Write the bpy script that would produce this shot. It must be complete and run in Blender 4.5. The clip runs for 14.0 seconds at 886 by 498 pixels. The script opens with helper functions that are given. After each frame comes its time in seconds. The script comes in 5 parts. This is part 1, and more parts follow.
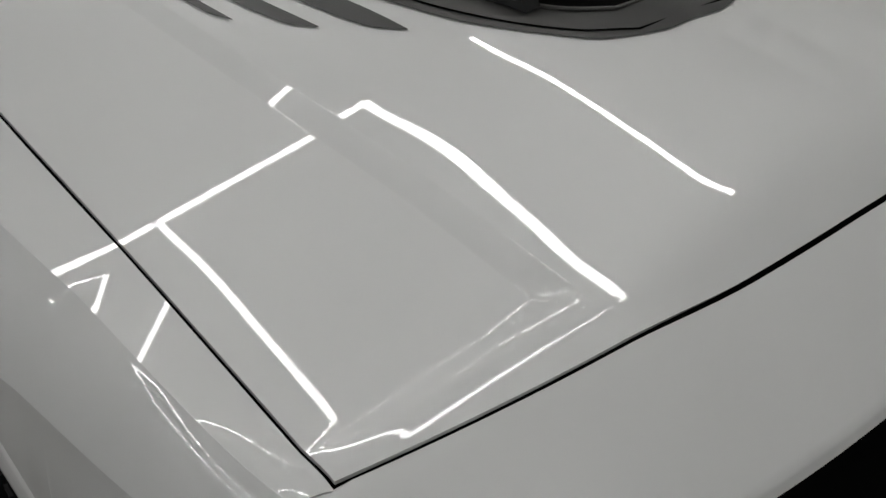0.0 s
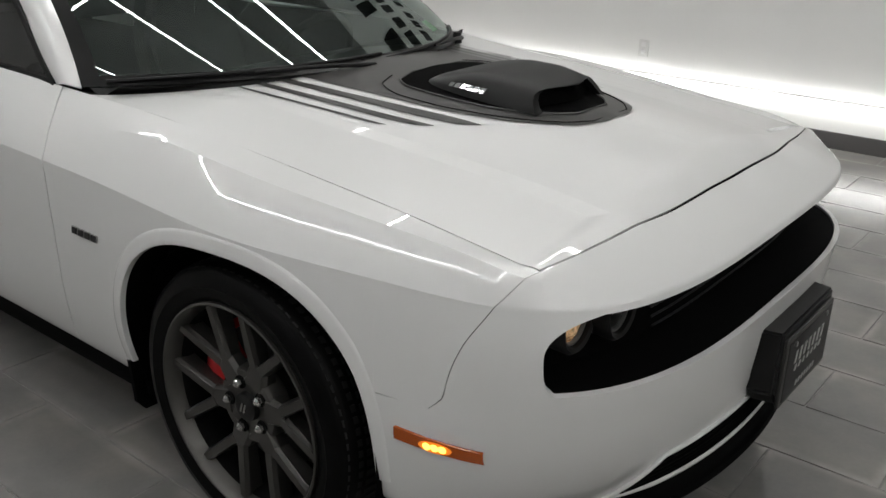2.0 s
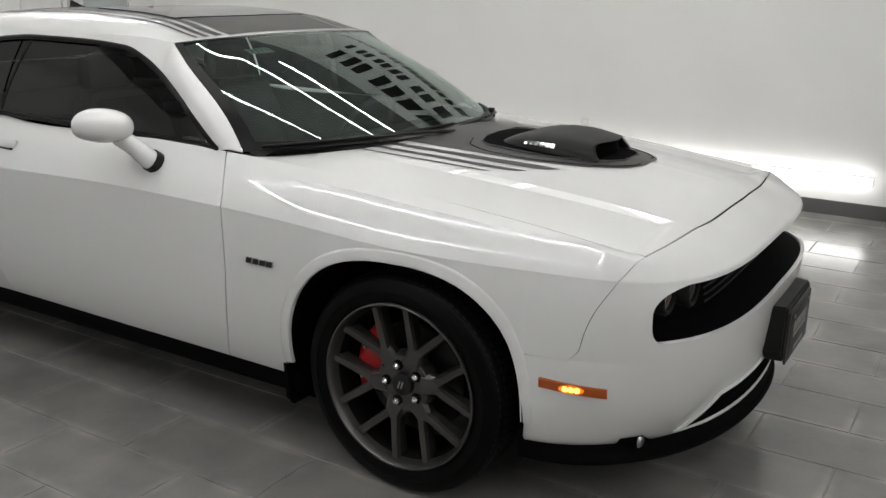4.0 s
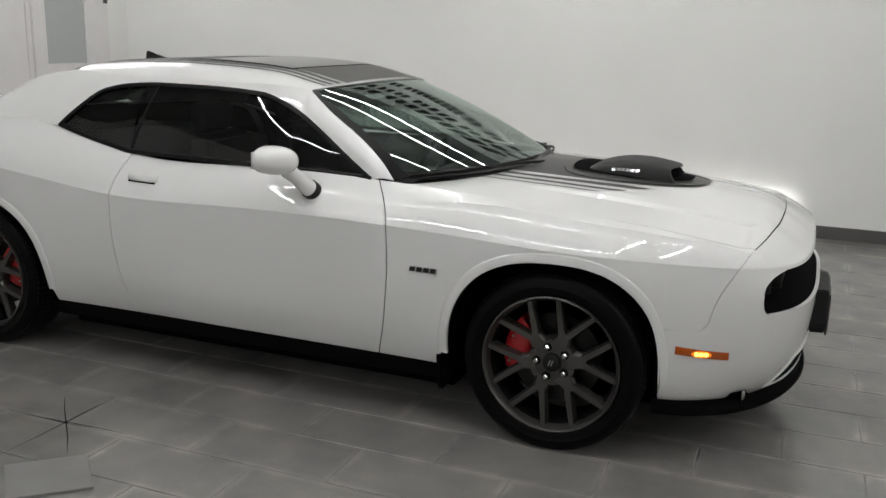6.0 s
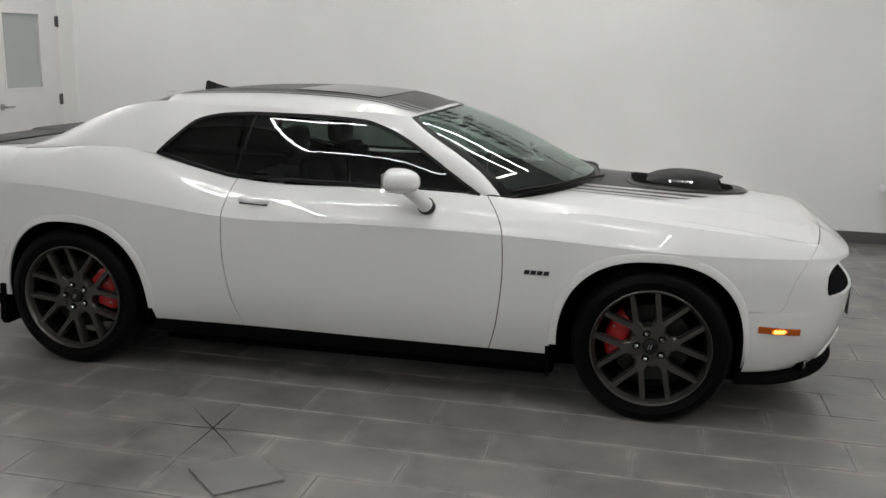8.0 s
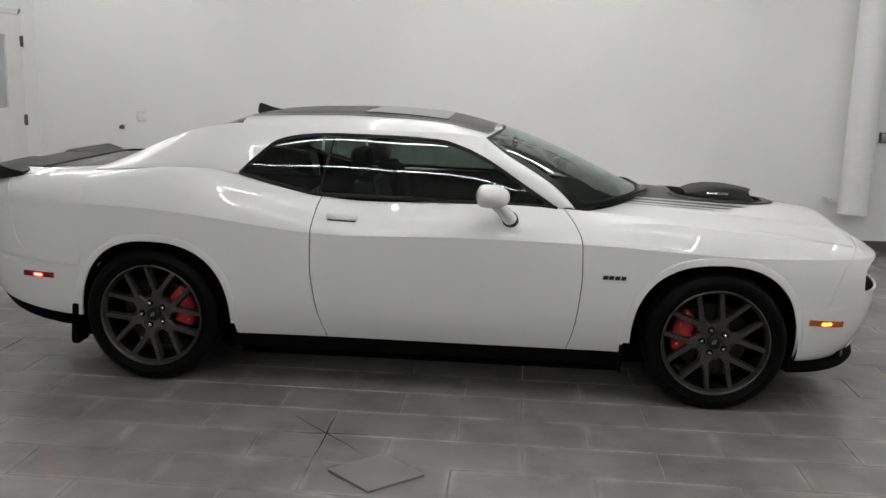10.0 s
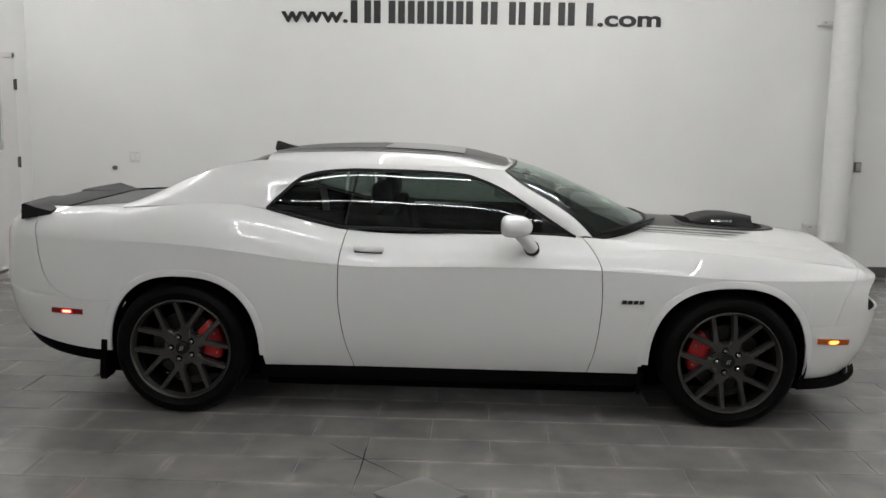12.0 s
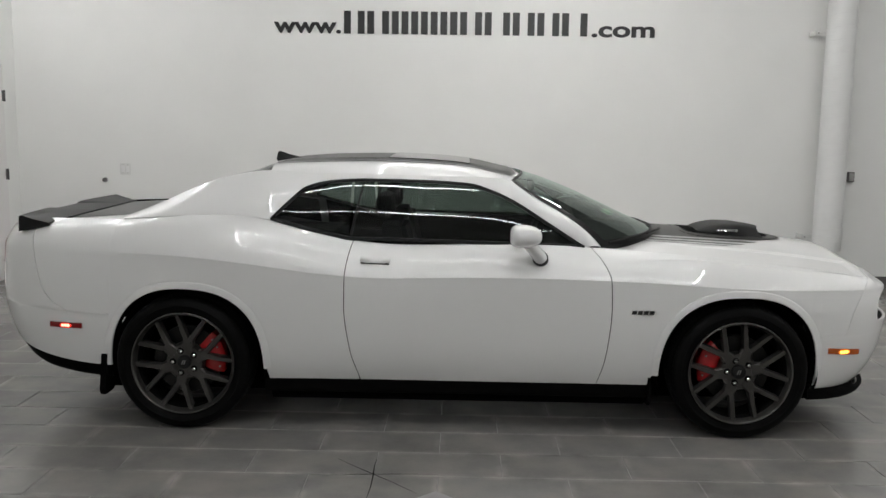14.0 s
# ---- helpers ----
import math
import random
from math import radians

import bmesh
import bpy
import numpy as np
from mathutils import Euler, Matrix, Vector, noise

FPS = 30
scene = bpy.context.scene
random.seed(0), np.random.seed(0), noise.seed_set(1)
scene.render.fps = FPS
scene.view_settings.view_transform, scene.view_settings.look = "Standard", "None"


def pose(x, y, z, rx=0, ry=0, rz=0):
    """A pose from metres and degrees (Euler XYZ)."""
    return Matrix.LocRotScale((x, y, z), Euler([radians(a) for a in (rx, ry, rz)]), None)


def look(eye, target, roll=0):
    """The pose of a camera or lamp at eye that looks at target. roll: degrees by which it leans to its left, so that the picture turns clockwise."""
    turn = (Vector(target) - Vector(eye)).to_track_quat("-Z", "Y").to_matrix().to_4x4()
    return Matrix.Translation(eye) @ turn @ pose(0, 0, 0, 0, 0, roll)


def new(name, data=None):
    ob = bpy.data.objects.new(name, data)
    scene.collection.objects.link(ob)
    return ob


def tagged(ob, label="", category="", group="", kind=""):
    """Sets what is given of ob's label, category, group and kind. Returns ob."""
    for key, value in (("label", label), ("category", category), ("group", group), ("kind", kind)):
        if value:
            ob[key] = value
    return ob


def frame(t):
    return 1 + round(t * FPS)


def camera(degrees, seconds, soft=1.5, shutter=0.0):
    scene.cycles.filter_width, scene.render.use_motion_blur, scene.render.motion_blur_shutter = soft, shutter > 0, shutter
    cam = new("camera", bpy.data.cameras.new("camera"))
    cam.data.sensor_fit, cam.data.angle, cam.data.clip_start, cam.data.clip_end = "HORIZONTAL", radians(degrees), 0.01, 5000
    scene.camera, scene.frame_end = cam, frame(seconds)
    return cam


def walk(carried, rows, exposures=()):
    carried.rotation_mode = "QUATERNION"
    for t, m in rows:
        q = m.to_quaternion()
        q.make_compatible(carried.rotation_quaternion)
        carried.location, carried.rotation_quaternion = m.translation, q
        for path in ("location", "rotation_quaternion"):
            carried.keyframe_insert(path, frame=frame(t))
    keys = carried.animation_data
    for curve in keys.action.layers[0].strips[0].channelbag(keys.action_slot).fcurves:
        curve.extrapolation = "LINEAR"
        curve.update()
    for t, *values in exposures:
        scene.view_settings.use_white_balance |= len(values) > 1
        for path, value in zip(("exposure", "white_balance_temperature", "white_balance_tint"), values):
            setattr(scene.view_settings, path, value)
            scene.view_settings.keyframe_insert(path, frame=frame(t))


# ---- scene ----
cam = camera(51.4, 14.0)
PATH = [
    (0, (2.595, -0.962, 1.392), (1.312, 0.083, 0.281), -0.6),
    (0.2, (2.630, -1.060, 1.436), (1.383, 0.008, 0.300), 0.0),
    (0.5, (2.697, -1.253, 1.512), (1.461, -0.137, 0.410), -0.4),
    (0.8, (2.756, -1.425, 1.523), (1.499, -0.213, 0.547), -0.7),
    (1, (2.800, -1.540, 1.513), (1.570, -0.273, 0.574), 0.2),
    (1.5, (2.920, -1.798, 1.509), (1.736, -0.433, 0.651), 0.6),
    (2, (3.015, -2.075, 1.531), (1.859, -0.621, 0.790), 1.0),
    (2.2, (3.037, -2.186, 1.528), (1.890, -0.705, 0.827), 1.1),
    (4.3, (2.918, -3.267, 1.596), (1.962, -1.595, 1.058), 1.2),
    (4.5, (2.875, -3.393, 1.609), (1.95, -1.699, 1.084), 1.4),
    (5, (2.731, -3.589, 1.634), (1.847, -1.874, 1.11), 0.9),
    (5.5, (2.525, -3.869, 1.628), (1.724, -2.101, 1.142), 1.3),
    (6, (2.335, -4.186, 1.621), (1.611, -2.382, 1.154), 1.4),
    (6.5, (2.109, -4.428, 1.616), (1.465, -2.589, 1.164), 1.5),
    (7, (1.867, -4.602, 1.654), (1.295, -2.739, 1.203), 1.5),
    (7.5, (1.611, -4.828, 1.659), (1.121, -2.939, 1.222), 1.6),
    (8, (1.4, -5.017, 1.692), (0.982, -3.11, 1.259), 1.3),
    (8.5, (1.169, -5.13, 1.683), (0.82, -3.206, 1.261), 1.3),
    (9, (0.904, -5.259, 1.677), (0.63, -3.318, 1.278), 1.4),
    (9.2, (0.781, -5.322, 1.706), (0.542, -3.378, 1.302), 1.6),
    (11.3, (0.214, -5.617, 1.696), (0.115, -3.647, 1.363), 1.0),
    (11.5, (0.19, -5.629, 1.684), (0.098, -3.657, 1.36), 1.0),
    (12, (0.119, -5.701, 1.688), (0.046, -3.726, 1.381), 0.9),
    (12.5, (0.068, -5.671, 1.674), (0.014, -3.693, 1.379), 0.9),
    (13, (0.0, -5.646, 1.672), (-0.035, -3.667, 1.383), 0.9),
    (13.5, (-0.023, -5.655, 1.68), (-0.053, -3.675, 1.396), 0.8),
    (14, (-0.021, -5.642, 1.668), (-0.054, -3.662, 1.388), 0.8),
]
EXPOSURES = [(0.0, -1.00), (0.5, -0.90), (1.0, -0.76), (1.6, -0.45), (2.2, -0.18), (4.5, -0.04), (7.0, -0.06), (14.0, -0.08)]
walk(cam, [(t, look(eye, target, roll)) for t, eye, target, roll in PATH], EXPOSURES)

import functools
import numpy

# ---- light ----
world = bpy.data.worlds.new("world")
scene.world = world
world.use_nodes = True
world.node_tree.nodes["Background"].inputs[0].default_value = (0.6, 0.63, 0.65, 1)
world.node_tree.nodes["Background"].inputs[1].default_value = 0.005


# ---- room sizes ----
WALL_L, WALL_R, WALL_B, WALL_F, CEIL = -4.61, 7.5, 3.90, -9.0, 4.6


# ---- materials ----
def material(name, colour, rough=0.5, metal=0.0, coat=0.0, vary=0.0, scale=6.0, bump=0.0, bump_scale=60.0,
             emit=None, power=0.0, alpha_mix=None, spec=0.5):
    m = bpy.data.materials.new(name)
    m.use_nodes = True
    nt = m.node_tree
    b = nt.nodes["Principled BSDF"]
    b.inputs["Base Color"].default_value = (*colour, 1)
    b.inputs["Roughness"].default_value = rough
    b.inputs["Metallic"].default_value = metal
    b.inputs["Coat Weight"].default_value = coat
    b.inputs["Coat Roughness"].default_value = 0.004
    b.inputs["Coat IOR"].default_value = 1.55
    b.inputs["Specular IOR Level"].default_value = spec
    if vary or bump:
        tc = nt.nodes.new("ShaderNodeTexCoord")
    if vary:
        n1 = nt.nodes.new("ShaderNodeTexNoise")
        n1.inputs["Scale"].default_value = scale
        n1.inputs["Detail"].default_value = 6
        nt.links.new(tc.outputs["Object"], n1.inputs["Vector"])
        ramp = nt.nodes.new("ShaderNodeMapRange")
        ramp.inputs[1].default_value, ramp.inputs[2].default_value = 0.3, 0.7
        ramp.inputs[3].default_value, ramp.inputs[4].default_value = 1 - vary, 1 + vary
        nt.links.new(n1.outputs["Fac"], ramp.inputs[0])
        mul = nt.nodes.new("ShaderNodeVectorMath")
        mul.operation = "SCALE"
        mul.inputs[0].default_value = colour
        nt.links.new(ramp.outputs[0], mul.inputs["Scale"])
        nt.links.new(mul.outputs[0], b.inputs["Base Color"])
        r2 = nt.nodes.new("ShaderNodeMapRange")
        r2.inputs[3].default_value, r2.inputs[4].default_value = max(rough - 0.08, 0.02), min(rough + 0.08, 1)
        nt.links.new(n1.outputs["Fac"], r2.inputs[0])
        nt.links.new(r2.outputs[0], b.inputs["Roughness"])
    if bump:
        n2 = nt.nodes.new("ShaderNodeTexNoise")
        n2.inputs["Scale"].default_value = bump_scale
        n2.inputs["Detail"].default_value = 4
        nt.links.new(tc.outputs["Object"], n2.inputs["Vector"])
        bp = nt.nodes.new("ShaderNodeBump")
        bp.inputs["Strength"].default_value = bump
        bp.inputs["Distance"].default_value = 0.002
        nt.links.new(n2.outputs["Fac"], bp.inputs["Height"])
        nt.links.new(bp.outputs[0], b.inputs["Normal"])
    if emit:
        b.inputs["Emission Color"].default_value = (*emit, 1)
        b.inputs["Emission Strength"].default_value = power
    return m


M_PAINT = material("white_paint", (0.80, 0.80, 0.79), 0.35, coat=1.0)
M_WALL = material("wall_paint", (0.83, 0.83, 0.812), 0.7, vary=0.02, scale=1.5, bump=0.15, bump_scale=90)
# Wall paint darkened for the unseen south side, to dim reflections and fill.
M_WALL_DIM = material("dimmed_wall_paint", (0.12, 0.12, 0.118), 0.7, vary=0.05, scale=1.5)
M_CEIL = material("ceiling_metal", (0.26, 0.265, 0.262), 0.6, vary=0.08)
M_BLACK = material("black_plastic", (0.008, 0.008, 0.008), 0.5, bump=0.1, bump_scale=200, spec=0.3)
M_TRIM = material("black_trim", (0.004, 0.004, 0.004), 0.35, spec=0.18)
M_DARK = material("black_void", (0.002, 0.002, 0.002), 0.9, spec=0.05)
M_TYRE = material("tyre_rubber", (0.0028, 0.0028, 0.0028), 0.40, vary=0.2, scale=20, bump=0.2, spec=0.08)
# Lighter copy of the tyre rubber, standing in for highlights on the tread.
M_TREAD = material("tread_rubber_lit", (0.010, 0.010, 0.010), 0.45, vary=0.2, scale=20, spec=0.22)
M_RIM = material("graphite_metal", (0.088, 0.085, 0.080), 0.31, metal=0.7, vary=0.05, scale=12)
M_TUBE = material("lit_tube", (0.9, 0.9, 0.9), 0.4, emit=(1.0, 1.0, 1.0), power=38.0)
M_TUBE_BRIGHT = material("lit_tube_bright", (0.9, 0.9, 0.9), 0.4, emit=(1.0, 0.99, 0.98), power=58.0)
M_TUBE_SOFT = material("lit_tube_soft", (0.9, 0.9, 0.9), 0.4, emit=(1.0, 0.99, 0.965), power=30.0)
M_TUBE_WALL = material("lit_wall_tube", (0.9, 0.9, 0.9), 0.4, emit=(1.0, 0.99, 0.97), power=9.0)
M_FLOOR = material("floor_tile", (0.18, 0.176, 0.167), 0.28, spec=0.7)


TILE_X, TILE_Y = 0.61, 0.305


def weathered_floor(m, worn):
    """Cloudy stains over many tiles, each tile a shade of its own, fine grain and faint scuffs."""
    nt = m.node_tree
    b = nt.nodes["Principled BSDF"]

    def node(kind, **vals):
        n = nt.nodes.new(kind)
        for k, v in vals.items():
            n.inputs[k].default_value = v
        return n

    def calc(op, a, c):
        n = nt.nodes.new("ShaderNodeMath")
        n.operation = op
        for i, v in enumerate((a, c)):
            if isinstance(v, (int, float)):
                n.inputs[i].default_value = v
            else:
                nt.links.new(v, n.inputs[i])
        return n.outputs[0]
    geo = nt.nodes.new("ShaderNodeNewGeometry")
    big = node("ShaderNodeTexNoise", Scale=1.1, Detail=5.0, Roughness=0.6)
    mid = node("ShaderNodeTexNoise", Scale=4.0, Detail=3.0, Roughness=0.5)
    fine = node("ShaderNodeTexNoise", Scale=70.0, Detail=4.0)
    for n in (big, mid, fine):
        nt.links.new(geo.outputs["Position"], n.inputs["Vector"])
    info = nt.nodes.new("ShaderNodeObjectInfo")
    v = calc("ADD", calc("MULTIPLY", big.outputs["Fac"], 0.78), calc("MULTIPLY", mid.outputs["Fac"], 0.55))
    v = calc("ADD", v, calc("MULTIPLY", fine.outputs["Fac"], 0.14))
    v = calc("ADD", v, calc("MULTIPLY", info.outputs["Random"], 0.12))
    v = calc("ADD", v, 0.21)
    if worn:
        tc = nt.nodes.new("ShaderNodeTexCoord")
        sep = nt.nodes.new("ShaderNodeSeparateXYZ")
        nt.links.new(tc.outputs["Object"], sep.inputs[0])
        ex = calc("SUBTRACT", TILE_X / 2, calc("ABSOLUTE", sep.outputs[0], 0.0))
        ey = calc("SUBTRACT", TILE_Y / 2, calc("ABSOLUTE", sep.outputs[1], 0.0))
        edge = nt.nodes.new("ShaderNodeMapRange")
        edge.interpolation_type = "SMOOTHSTEP"
        edge.inputs[1].default_value, edge.inputs[2].default_value = 0.0, 0.042
        edge.inputs[3].default_value, edge.inputs[4].default_value = 1.0, 0.0
        nt.links.new(calc("MINIMUM", ex, ey), edge.inputs[0])
        v = calc("ADD", v, calc("MULTIPLY", edge.outputs[0], calc("MULTIPLY", calc("SUBTRACT", mid.outputs["Fac"], 0.34), 1.25)))
    mix = nt.nodes.new("ShaderNodeMix")
    mix.data_type = "RGBA"
    mix.inputs["A"].default_value = (0.206, 0.201, 0.192, 1)
    mix.inputs["B"].default_value = (0.216, 0.205, 0.191, 1)
    tint = nt.nodes.new("ShaderNodeMapRange")
    tint.inputs[1].default_value, tint.inputs[2].default_value = 0.42, 0.62
    nt.links.new(mid.outputs["Fac"], tint.inputs[0])
    nt.links.new(tint.outputs[0], mix.inputs["Factor"])
    mul = nt.nodes.new("ShaderNodeVectorMath")
    mul.operation = "SCALE"
    nt.links.new(mix.outputs["Result"], mul.inputs[0])
    nt.links.new(v, mul.inputs["Scale"])
    nt.links.new(mul.outputs[0], b.inputs["Base Color"])
    nt.links.new(calc("ADD", calc("MULTIPLY", big.outputs["Fac"], 0.16), 0.13), b.inputs["Roughness"])
    bump = node("ShaderNodeBump", Strength=0.12, Distance=0.0015)
    nt.links.new(fine.outputs["Fac"], bump.inputs["Height"])
    nt.links.new(bump.outputs[0], b.inputs["Normal"])


weathered_floor(M_FLOOR, True)
M_FLOOR_FAR = material("floor_tile_far", (0.18, 0.176, 0.167), 0.28, spec=0.7)
weathered_floor(M_FLOOR_FAR, False)
M_GROUT = material("grout", (0.20, 0.195, 0.185), 0.7, vary=0.3)
M_BASE = material("baseboard_rubber", (0.09, 0.085, 0.085), 0.5)
M_RED = material("caliper_red", (0.45, 0.01, 0.012), 0.35, coat=0.5)
M_UNDER = material("black_underbody", (0.003, 0.003, 0.003), 0.75, spec=0.05)
# Near-black stand-in for shade inside the wheel and round the nuts.
M_WHEEL_SHADE = material("wheel_shade", (0.006, 0.006, 0.006), 0.7, spec=0.04)
M_MATTE = material("matte_black_film", (0.036, 0.035, 0.033), 0.38, bump=0.06, bump_scale=300)
M_SIGN = material("sign_black", (0.01, 0.01, 0.01), 0.45)
M_DOOR = material("door_paint", (0.77, 0.75, 0.745), 0.5, vary=0.02)


def glass(name, tint, rough=0.0, ior=1.55, gloss=(1, 1, 1)):
    m = bpy.data.materials.new(name)
    m.use_nodes = True
    nt = m.node_tree
    nt.nodes.clear()
    out = nt.nodes.new("ShaderNodeOutputMaterial")
    mix = nt.nodes.new("ShaderNodeMixShader")
    tr = nt.nodes.new("ShaderNodeBsdfTransparent")
    gl = nt.nodes.new("ShaderNodeBsdfGlossy")
    fr = nt.nodes.new("ShaderNodeFresnel")
    fr.inputs["IOR"].default_value = ior
    tr.inputs[0].default_value = (*tint, 1)
    gl.inputs["Roughness"].default_value = rough
    gl.inputs["Color"].default_value = (*gloss, 1)
    nt.links.new(fr.outputs[0], mix.inputs[0])
    nt.links.new(tr.outputs[0], mix.inputs[1])
    nt.links.new(gl.outputs[0], mix.inputs[2])
    nt.links.new(mix.outputs[0], out.inputs[0])
    return m


M_SCREEN = glass("windscreen_glass", (0.55, 0.68, 0.63), ior=2.1, gloss=(0.86, 0.96, 0.91))
M_HEADGLASS = glass("lamp_glass", (0.9, 0.9, 0.88))
M_CHROME = material("chrome", (0.75, 0.75, 0.74), 0.12, metal=1.0)
M_STEEL = material("brushed_steel", (0.42, 0.42, 0.41), 0.35, metal=1.0)
M_DISC = material("brake_disc_steel", (0.035, 0.035, 0.034), 0.4, metal=0.9, vary=0.15, scale=30)
M_AMBER = material("amber_lens", (0.26, 0.045, 0.004), 0.25, coat=0.4, emit=(1.0, 0.22, 0.015), power=0.07)
M_AMBER_GLOW = material("amber_glow", (0.5, 0.12, 0.01), 0.3, emit=(1.0, 0.27, 0.015), power=0.75)
M_RED_GLOW = material("red_glow", (0.4, 0.02, 0.01), 0.3, emit=(1.0, 0.035, 0.02), power=0.8)
M_AMBER_LIT = material("amber_lit", (0.9, 0.4, 0.05), 0.3, emit=(1.0, 0.50, 0.08), power=4.0)
M_REDLENS = material("red_lens", (0.085, 0.003, 0.004), 0.25, coat=0.4, emit=(1.0, 0.02, 0.02), power=0.045)
M_RED_LIT = material("red_lit", (0.9, 0.1, 0.08), 0.3, emit=(1.0, 0.14, 0.09), power=9.0)
M_LAMP = material("lamp_lit", (0.8, 0.7, 0.55), 0.3, emit=(1.0, 0.78, 0.52), power=0.3)
M_HALO = material("halo_plastic", (0.16, 0.16, 0.155), 0.3)
# Mottled colour and faint emission stand in for glints in the reflector.
M_REFLECTOR = material("glint_reflector", (0.78, 0.66, 0.52), 0.2, metal=1.0, vary=0.5, scale=140, emit=(1.0, 0.68, 0.44), power=0.06)
M_FROST = material("frosted_glass", (0.46, 0.48, 0.48), 0.25)
M_PLASTIC_W = material("white_plastic", (0.72, 0.72, 0.70), 0.4)
M_DUCT = material("duct_paint", (0.80, 0.80, 0.79), 0.45, vary=0.02, scale=4)
M_SEAT = material("dark_upholstery", (0.010, 0.010, 0.0105), 0.75, bump=0.2, spec=0.15)
M_PLATE = material("plate_print", (0.42, 0.42, 0.41), 0.45)
M_LABEL = material("pale_label", (0.55, 0.62, 0.58), 0.5)
M_GREEN = material("green_label", (0.05, 0.55, 0.10), 0.5)
M_LOOSE = material("loose_tile", (0.20, 0.195, 0.19), 0.5, vary=0.12, scale=5, bump=0.2, bump_scale=40)
M_TINT = glass("tinted_glass", (0.27, 0.32, 0.295))


# ---- mesh helpers ----
def mesh_object(name, bm, mat, parent=None, smooth=True, angle=40, outward=None):
    """outward: a direction that the faces of an open sheet look towards."""
    me = bpy.data.meshes.new(name)
    bmesh.ops.recalc_face_normals(bm, faces=bm.faces)
    if outward and sum(f.normal.dot(Vector(outward)) for f in bm.faces) < 0:
        bmesh.ops.reverse_faces(bm, faces=bm.faces)
    for f in bm.faces:
        f.smooth = smooth
    if smooth:
        for e in bm.edges:
            e.smooth = not (e.is_boundary or e.calc_face_angle(0.0) > radians(angle))
    bm.to_mesh(me)
    bm.free()
    me.materials.append(mat)
    ob = new(name, me)
    if parent:
        ob.parent = parent
    return ob


def part(name, bm, mat, parent, label="", smooth=True, angle=40, outward=None):
    ob = mesh_object(name, bm, mat, parent, smooth, angle, outward)
    if label:
        ob["label"] = label
    return ob


def add_box(bm, x0, x1, y0, y1, z0, z1, bevel=0.0):
    g = bmesh.ops.create_cube(bm, size=1)
    vs = g["verts"]
    for v in vs:
        v.co = Vector(((x0 + x1) / 2 + v.co.x * (x1 - x0), (y0 + y1) / 2 + v.co.y * (y1 - y0), (z0 + z1) / 2 + v.co.z * (z1 - z0)))
    if bevel:
        es = {e for v in vs for e in v.link_edges}
        bmesh.ops.bevel(bm, geom=list(es), offset=bevel, segments=2, affect="EDGES", profile=0.5)
    return bm


def box(x0, x1, y0, y1, z0, z1, bevel=0.0):
    return add_box(bmesh.new(), x0, x1, y0, y1, z0, z1, bevel)


def add_cyl(bm, a, b, r0, r1=None, seg=24, caps=True):
    a, b = Vector(a), Vector(b)
    r1 = r0 if r1 is None else r1
    q = (b - a).to_track_quat("Z", "Y")
    ra = [bm.verts.new(a + q @ Vector((r0 * math.cos(2 * math.pi * i / seg), r0 * math.sin(2 * math.pi * i / seg), 0))) for i in range(seg)]
    rb = [bm.verts.new(b + q @ Vector((r1 * math.cos(2 * math.pi * i / seg), r1 * math.sin(2 * math.pi * i / seg), 0))) for i in range(seg)]
    for i in range(seg):
        k = (i + 1) % seg
        bm.faces.new((ra[i], ra[k], rb[k], rb[i]))
    if caps:
        bm.faces.new(ra[::-1])
        bm.faces.new(rb)
    return bm


def add_grid(bm, fn, us, vs):
    """A sheet of quads through fn(u, v)."""
    rows = [[bm.verts.new(fn(u, v)) for v in vs] for u in us]
    for i in range(len(us) - 1):
        for k in range(len(vs) - 1):
            q = (rows[i][k], rows[i + 1][k], rows[i + 1][k + 1], rows[i][k + 1])
            try:
                bm.faces.new(q)
            except ValueError:
                pass
    return rows


def steps(a, b, n):
    return [a + (b - a) * i / n for i in range(n + 1)]


def add_tube(bm, pts, r, seg=8, caps=True):
    """A round bar along points; r a number or a list."""
    pts = [Vector(p) for p in pts]
    rr = r if isinstance(r, (list, tuple)) else [r] * len(pts)
    rings = []
    for i, p in enumerate(pts):
        d = (pts[min(i + 1, len(pts) - 1)] - pts[max(i - 1, 0)]).normalized()
        side = d.cross(Vector((0, 0, 1)))
        if side.length < 0.01:
            side = d.cross(Vector((0, 1, 0)))
        side.normalize()
        up = side.cross(d)
        rings.append([bm.verts.new(p + rr[i] * (math.cos(2 * math.pi * k / seg) * side + math.sin(2 * math.pi * k / seg) * up)) for k in range(seg)])
    for i in range(len(rings) - 1):
        for k in range(seg):
            j = (k + 1) % seg
            bm.faces.new((rings[i][k], rings[i][j], rings[i + 1][j], rings[i + 1][k]))
    if caps:
        bm.faces.new(rings[0][::-1])
        bm.faces.new(rings[-1])
    return bm


def lathe(bm, profile, centre, axis, seg=64):
    """Turns (radius, along) about axis 'y' or 'x' through centre."""
    rows = []
    for r, a in profile:
        ring = []
        for i in range(seg):
            c, s = math.cos(2 * math.pi * i / seg), math.sin(2 * math.pi * i / seg)
            ring.append(bm.verts.new(Vector(centre) + (Vector((r * c, a, r * s)) if axis == "y" else Vector((a, r * c, r * s)))))
        rows.append(ring)
    for i in range(len(rows) - 1):
        for k in range(seg):
            j = (k + 1) % seg
            bm.faces.new((rows[i][k], rows[i][j], rows[i + 1][j], rows[i + 1][k]))
    return bm


